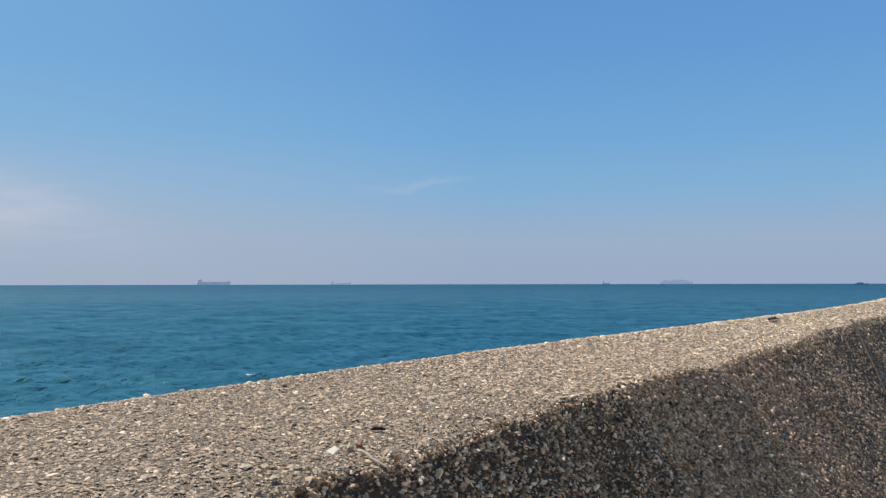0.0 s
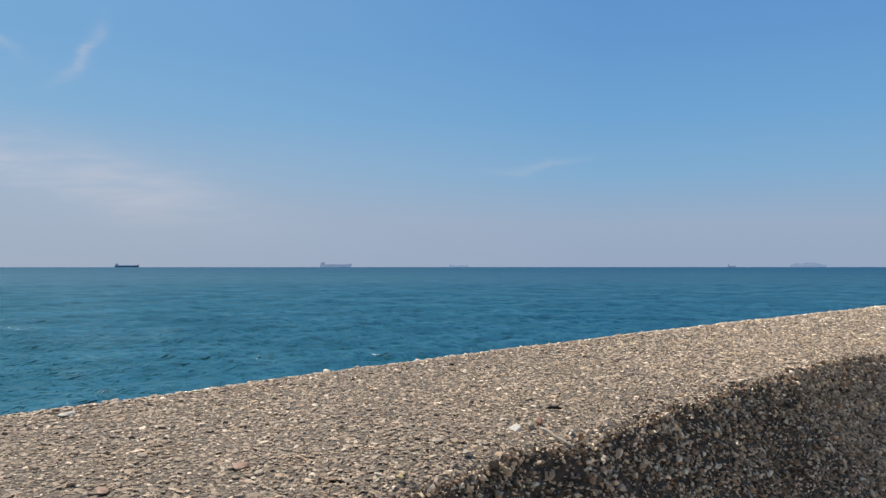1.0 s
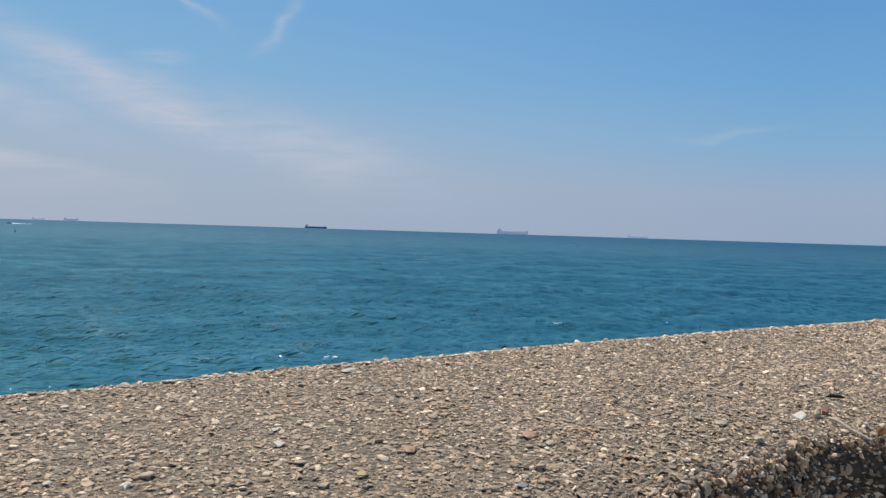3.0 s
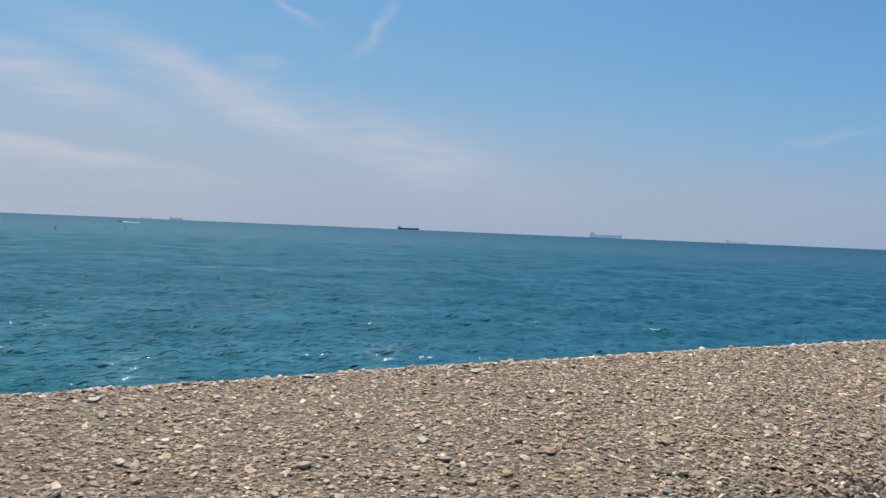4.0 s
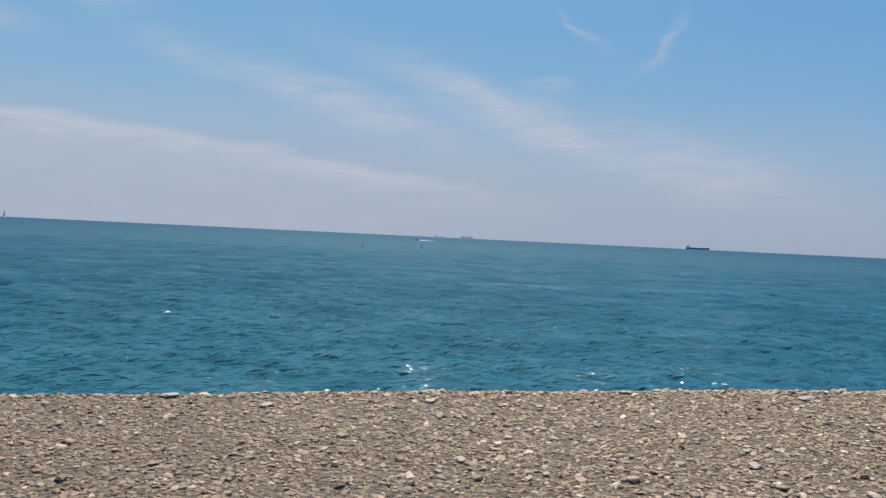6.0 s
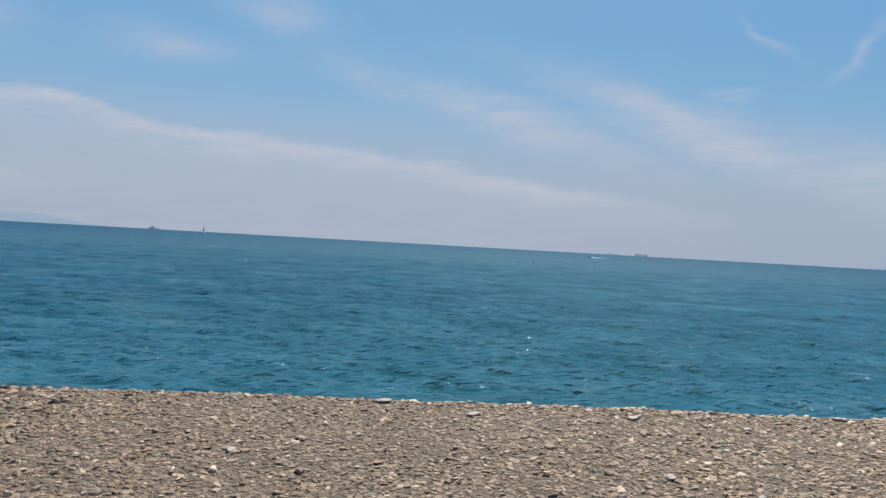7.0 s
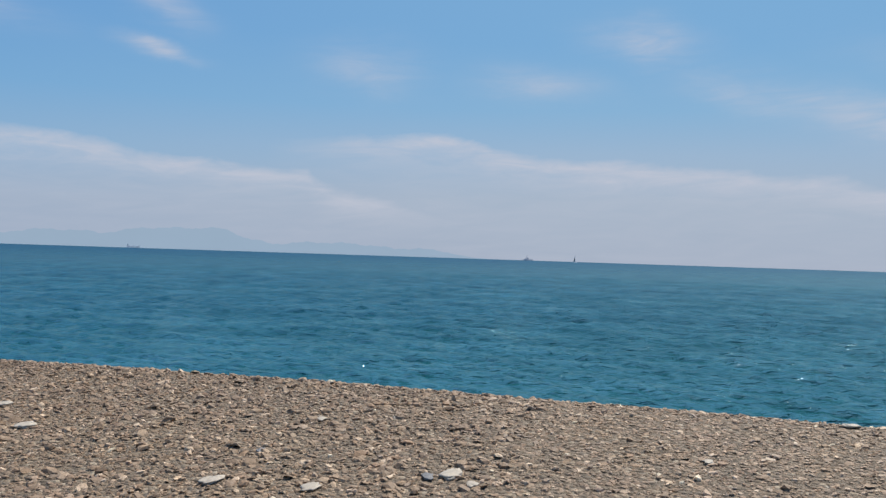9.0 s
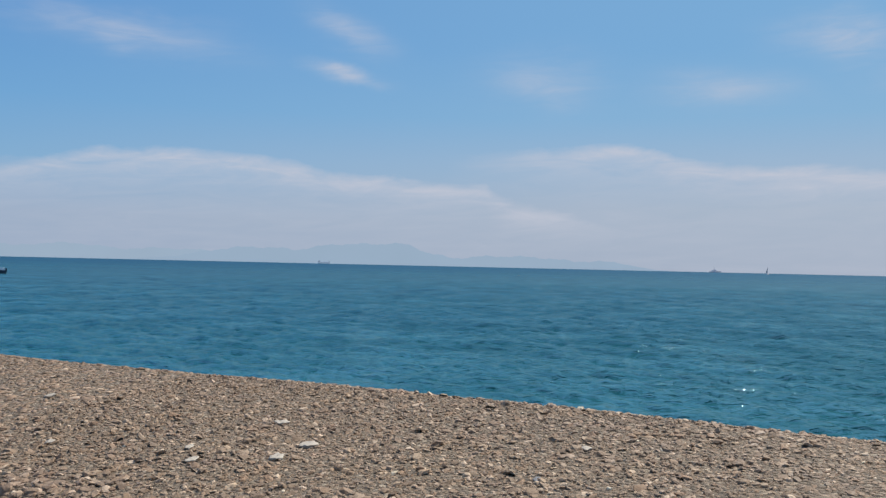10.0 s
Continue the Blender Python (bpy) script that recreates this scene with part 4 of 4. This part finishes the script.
for k, (x, y, length, wide, mat, label, spin) in enumerate([
    (-0.886, 1.451, 0.027, 0.022, STONE_TAN, SANDSTONE, 20), (-0.919, 1.414, 0.022, 0.018, STONE_YELLOW, OCHRE, 80), (-0.836, 1.607, 0.028, 0.020, STONE_ORANGE, RUST, 70),
    (-1.016, 1.215, 0.020, 0.013, STONE_YELLOW, OCHRE, 100), (-0.998, 1.436, 0.026, 0.020, STONE_TAN, SANDSTONE, 10), (-0.978, 1.161, 0.024, 0.020, STONE_TAN, SANDSTONE, 50),
    (-0.732, 1.952, 0.026, 0.022, STONE_WHITE, PALE, 30), (-0.682, 2.083, 0.026, 0.010, STONE_WHITE, PALE, 85), (-0.629, 2.275, 0.024, 0.019, STONE_ORANGE, RUST, 40),
    (-0.616, 2.342, 0.028, 0.008, STONE_WHITE, PALE, 88), (-0.763, 1.977, 0.019, 0.013, STONE_WHITE, PALE, 75), (-0.896, 1.759, 0.014, 0.008, STONE_WHITE, PALE, 60),
]):
    beach_stone(x, y, length, wide, 0.018, mat, label, spin, 300 + k, 0.009)


def driftwood_twig(x, y, x2, y2, thick):
    a, b = Vector((x, y, float(ground(x, y)) + 0.012)), Vector((x2, y2, float(ground(x2, y2)) + 0.014))
    twig = thing("driftwood_twig", Matrix.Translation(a), "short bleached driftwood twig on the edge of the bank", "driftwood")
    d = b - a
    pts = [d * u + Vector((0.004 * math.sin(9 * u), 0.003 * math.sin(5 * u + 1), 0.004 * math.sin(math.pi * u))) for u in np.linspace(0, 1, 9)]
    stem = part("stem", tube(bmesh.new(), pts, [thick * f for f in (0.42, 0.5, 0.46, 0.5, 0.44, 0.47, 0.42, 0.36, 0.22)], 9), WOOD, twig, smooth=True)
    for u, s in ((0.35, 1), (0.7, -1)):
        part("side_shoot", tube(bmesh.new(), [d * u, d * u + Vector((0.010 * s, 0.008, 0.010)), d * u + Vector((0.016 * s, 0.012, 0.013))], [0.003, 0.0022, 0.0012], 6), WOOD, stem)


def curled_leaf(x, y, size, spin, stand, label):
    """A dry leaf, curled along its midrib."""
    leaf = thing("dry_leaf", rest(x, y, spin, 0.012) @ pose(0, 0, 0, 0, -stand, 0), label, "leaf", "dry leaves on the shingle")
    bm = bmesh.new()
    rows = []
    for i in range(9):
        u = i / 8
        half = 0.24 * size * math.sin(math.pi * min(1, u * 0.94 + 0.04)) ** 0.8
        rows.append([bm.verts.new((u * size, half * w, abs(w) ** 1.5 * size * 0.16 + 0.08 * size * math.sin(3.2 * u))) for w in (-1, -0.5, 0, 0.5, 1)])
    for a, b in zip(rows, rows[1:]):
        for k in range(4):
            bm.faces.new((a[k], a[k + 1], b[k + 1], b[k]))
    bmesh.ops.solidify(bm, geom=bm.faces[:], thickness=0.0006)
    blade = part("blade", bm, LEAF, leaf, smooth=True)
    part("stalk", tube(bmesh.new(), [(0.005 * size, 0, 0.002), (-0.25 * size, 0.03 * size, 0.001)], [0.0012, 0.0008], 5), LEAF, blade)


def charred_chip(x, y):
    rng = random.Random(9)
    chip = thing("charred_driftwood", pose(x, y, float(ground(x, y)) + 0.003, 0, 0, 20) @ Matrix.Scale(0.80, 4), "small black charred splinter of driftwood on the shingle", "driftwood")
    part("splinter", tube(bmesh.new(), [(-0.026, 0, 0.004), (-0.009, 0.002, 0.007), (0.009, -0.001, 0.008), (0.026, 0.001, 0.004)], [0.002, 0.005, 0.0055, 0.002], 7), CHAR, chip)
    for k in range(5):
        u = -0.014 + 0.007 * k
        part("spike", tube(bmesh.new(), [(u, 0, 0.007), (u + rng.uniform(-0.008, 0.008), rng.uniform(-0.006, 0.006), 0.014)], [0.003, 0.0008], 5), CHAR, chip)


def bark_slab(x, y, length):
    """A curved black strip arched over the stones."""
    slab = thing("bark_slab", rest(x, y, 2, 0.016), "arched black slab of wet bark on the shingle", "driftwood")
    bm = bmesh.new()
    rows = []
    for i in range(13):
        u = i / 12
        wide = length * 0.16 * math.sin(math.pi * (0.08 + 0.84 * u)) ** 0.6
        rows.append([bm.verts.new(((u - 0.5) * length, wide * w, length * 0.05 * math.sin(math.pi * u) ** 0.8 - abs(w) ** 2 * 0.006)) for w in (-1, -0.5, 0, 0.5, 1)])
    for a, b in zip(rows, rows[1:]):
        for k in range(4):
            bm.faces.new((a[k], a[k + 1], b[k + 1], b[k]))
    bmesh.ops.solidify(bm, geom=bm.faces[:], thickness=0.008)
    body = part("bark", bm, CHAR, slab, smooth=True)
    part("knot", tube(bmesh.new(), [(0.1 * length, 0, length * 0.06), (0.12 * length, 0, length * 0.09)], [length * 0.05, length * 0.03], 7), CHAR, body)


def stone_chip(x, y, length, wide, tall, mat, label, spin, lean):
    """A broken, flat-faced chip that leans on its neighbours."""
    rng = random.Random(int(abs(x) * 1000) + int(abs(y) * 1000))
    bm = bmesh.new()
    for sx, sy, sz in [(a, b, c) for a in (-1, 1) for b in (-1, 1) for c in (-1, 1)]:
        bm.verts.new((sx * length / 2 * rng.uniform(0.45, 1.0), sy * wide / 2 * rng.uniform(0.45, 1.0), sz * tall / 2 * rng.uniform(0.4, 1.0)))
    for _ in range(5):
        bm.verts.new((rng.uniform(-0.5, 0.5) * length, rng.uniform(-0.5, 0.5) * wide, rng.uniform(-0.4, 0.5) * tall))
    hulled = bmesh.ops.convex_hull(bm, input=bm.verts[:])
    bmesh.ops.delete(bm, geom=list({v for v in hulled["geom_interior"] if isinstance(v, bmesh.types.BMVert)}), context="VERTS")
    bmesh.ops.bevel(bm, geom=bm.edges[:], offset=length * 0.035, segments=1, affect="EDGES")
    mesh = bpy.data.meshes.new("stone_chip")
    bm.to_mesh(mesh)
    bm.free()
    mesh.materials.append(mat)
    ob = tagged(new("stone_chip", mesh), label, "stone", "stones beside the twig")
    turn = Vector((*lean, 1)).to_track_quat("Z", "Y").to_matrix().to_4x4()
    ob.matrix_world = Matrix.Translation((x, y, float(ground(x, y)) + tall * 0.30)) @ turn @ pose(0, 0, 0, 0, 0, spin)


CHALK = stone_paint("chalk white stone", (0.82, 0.74, 0.60))
SEA_WORN = stone_paint("red-brown brick", (0.33, 0.15, 0.09))
stone_chip(-1.010, 1.690, 0.034, 0.026, 0.012, CHALK, "bright white broken stone chip beside a twig", 52, (0.18, -0.42))
stone_chip(-0.990, 1.730, 0.023, 0.020, 0.020, STONE_TAN, "tan broken sandstone chip leaning by a white stone", 40, (0.15, -0.45))
stone_chip(-0.985, 1.768, 0.022, 0.018, 0.022, SEA_WORN, "small red-brown stone behind a white chip", 75, (0.20, -0.30))
stone_chip(-0.897, 1.757, 0.016, 0.009, 0.010, CHALK, "thin white splinter of stone by a dry leaf", 50, (0.20, -0.60))
driftwood_twig(-0.958, 1.712, -0.856, 1.672, 0.008)
curled_leaf(-0.858, 1.690, 0.034, 200, 66, "dry orange-brown leaf standing curled by a twig")
charred_chip(-1.010, 1.912)
bark_slab(-0.193, 5.890, 0.14)


start = Vector((0.296, 6.51, float(ground(0.296, 6.51)) + 0.02))
stick = thing("dark_stick", Matrix.Translation(start), "long thin dark stick lying down the cut face", "driftwood")
pts = []
for u in np.linspace(0, 1, 12):
    x, y = 0.296 + 0.19 * u, 6.51 - 0.57 * u
    pts.append(Vector((x, y, float(ground(x, y)) + 0.024)) - start)
rod = part("stem", tube(bmesh.new(), pts, [0.010 - 0.004 * u for u in np.linspace(0, 1, 12)], 6), DARK_WOOD, stick, smooth=True)
part("side_shoot", tube(bmesh.new(), [pts[6], pts[6] + Vector((0.04, -0.05, 0.02)), pts[6] + Vector((0.06, -0.10, 0.05))], [0.005, 0.004, 0.002], 6), DARK_WOOD, rod)


def torn_bag(x, y):
    """Crumpled sheet plastic, half buried in the face."""
    p = Vector((x, y, float(ground(x, y)) + 0.01))
    bag = thing("plastic_bag", Matrix.Translation(p), "torn blue plastic bag half buried in the gravel face", "bag")
    for k, (ox, oy, s) in enumerate(((0.0, 0.0, 0.030), (0.060, 0.155, 0.028))):
        bm = bmesh.new()
        bmesh.ops.create_icosphere(bm, subdivisions=3, radius=1.0)
        for v in bm.verts:
            q = v.co.copy()
            v.co = Vector((q.x * s * 0.5, q.y * s, q.z * s * 1.1)) * (1 + 0.55 * noise.noise(q * 2.1 + Vector((3 * k, 0, 0))) + 0.25 * noise.noise(q * 5.0))
            v.co += Vector((ox, oy, float(ground(x + ox, y + oy)) + 0.01 - p.z))
        part("fold", bm, BLUE_PLASTIC, bag, smooth=True)


torn_bag(0.135, 4.010)


# ---- the nearest pebbles, one by one ----
def pebble_meshes(count):
    rng = np.random.default_rng(21)
    base, tris = stone_form(7, ((0.95, -0.55), (0.98, 0.15), (0.66, 0.74)))
    out = []
    for _ in range(count):
        verts = base * (1 + rng.normal(0, 0.09, (len(base), 1))) * (1.0, rng.uniform(0.6, 0.92), rng.uniform(0.14, 0.26))
        mesh = bpy.data.meshes.new("pebble")
        mesh.from_pydata(verts.tolist(), [], [*tris.tolist(), list(range(6, -1, -1))])
        mesh.polygons.foreach_set("use_smooth", np.full(len(mesh.polygons), True))
        mesh.materials.append(PEBBLE)
        out.append(mesh)
    return out


def nearest_pebbles(count):
    """Single pebbles on the stretch of the bank's top that lies closest to where one stands."""
    rng = np.random.default_rng(22)
    meshes = pebble_meshes(14)
    y = rng.uniform(0.35, 1.75, count)
    x = scarp_edge(y) - 0.02 - np.abs(rng.normal(0, 0.22, count))
    normal = slope_normal(x, y)
    axes = turned(normal, rng.uniform(0, 6.28, count), rng.normal(0, 0.16, (count, 3)))
    size = sizes(rng, count, 0.0120, 0.36, 0.008, 0.028) / 2
    z = ground(x, y) + 0.002 + size * 0.08
    for k in range(count):
        ob = new("pebble", meshes[k % len(meshes)])
        ob.parent = shore
        m = Matrix([list(r) for r in axes[k]]).to_4x4()
        ob.matrix_world = Matrix.Translation((x[k], y[k], z[k])) @ m @ Matrix.Scale(size[k], 4)


nearest_pebbles(300)
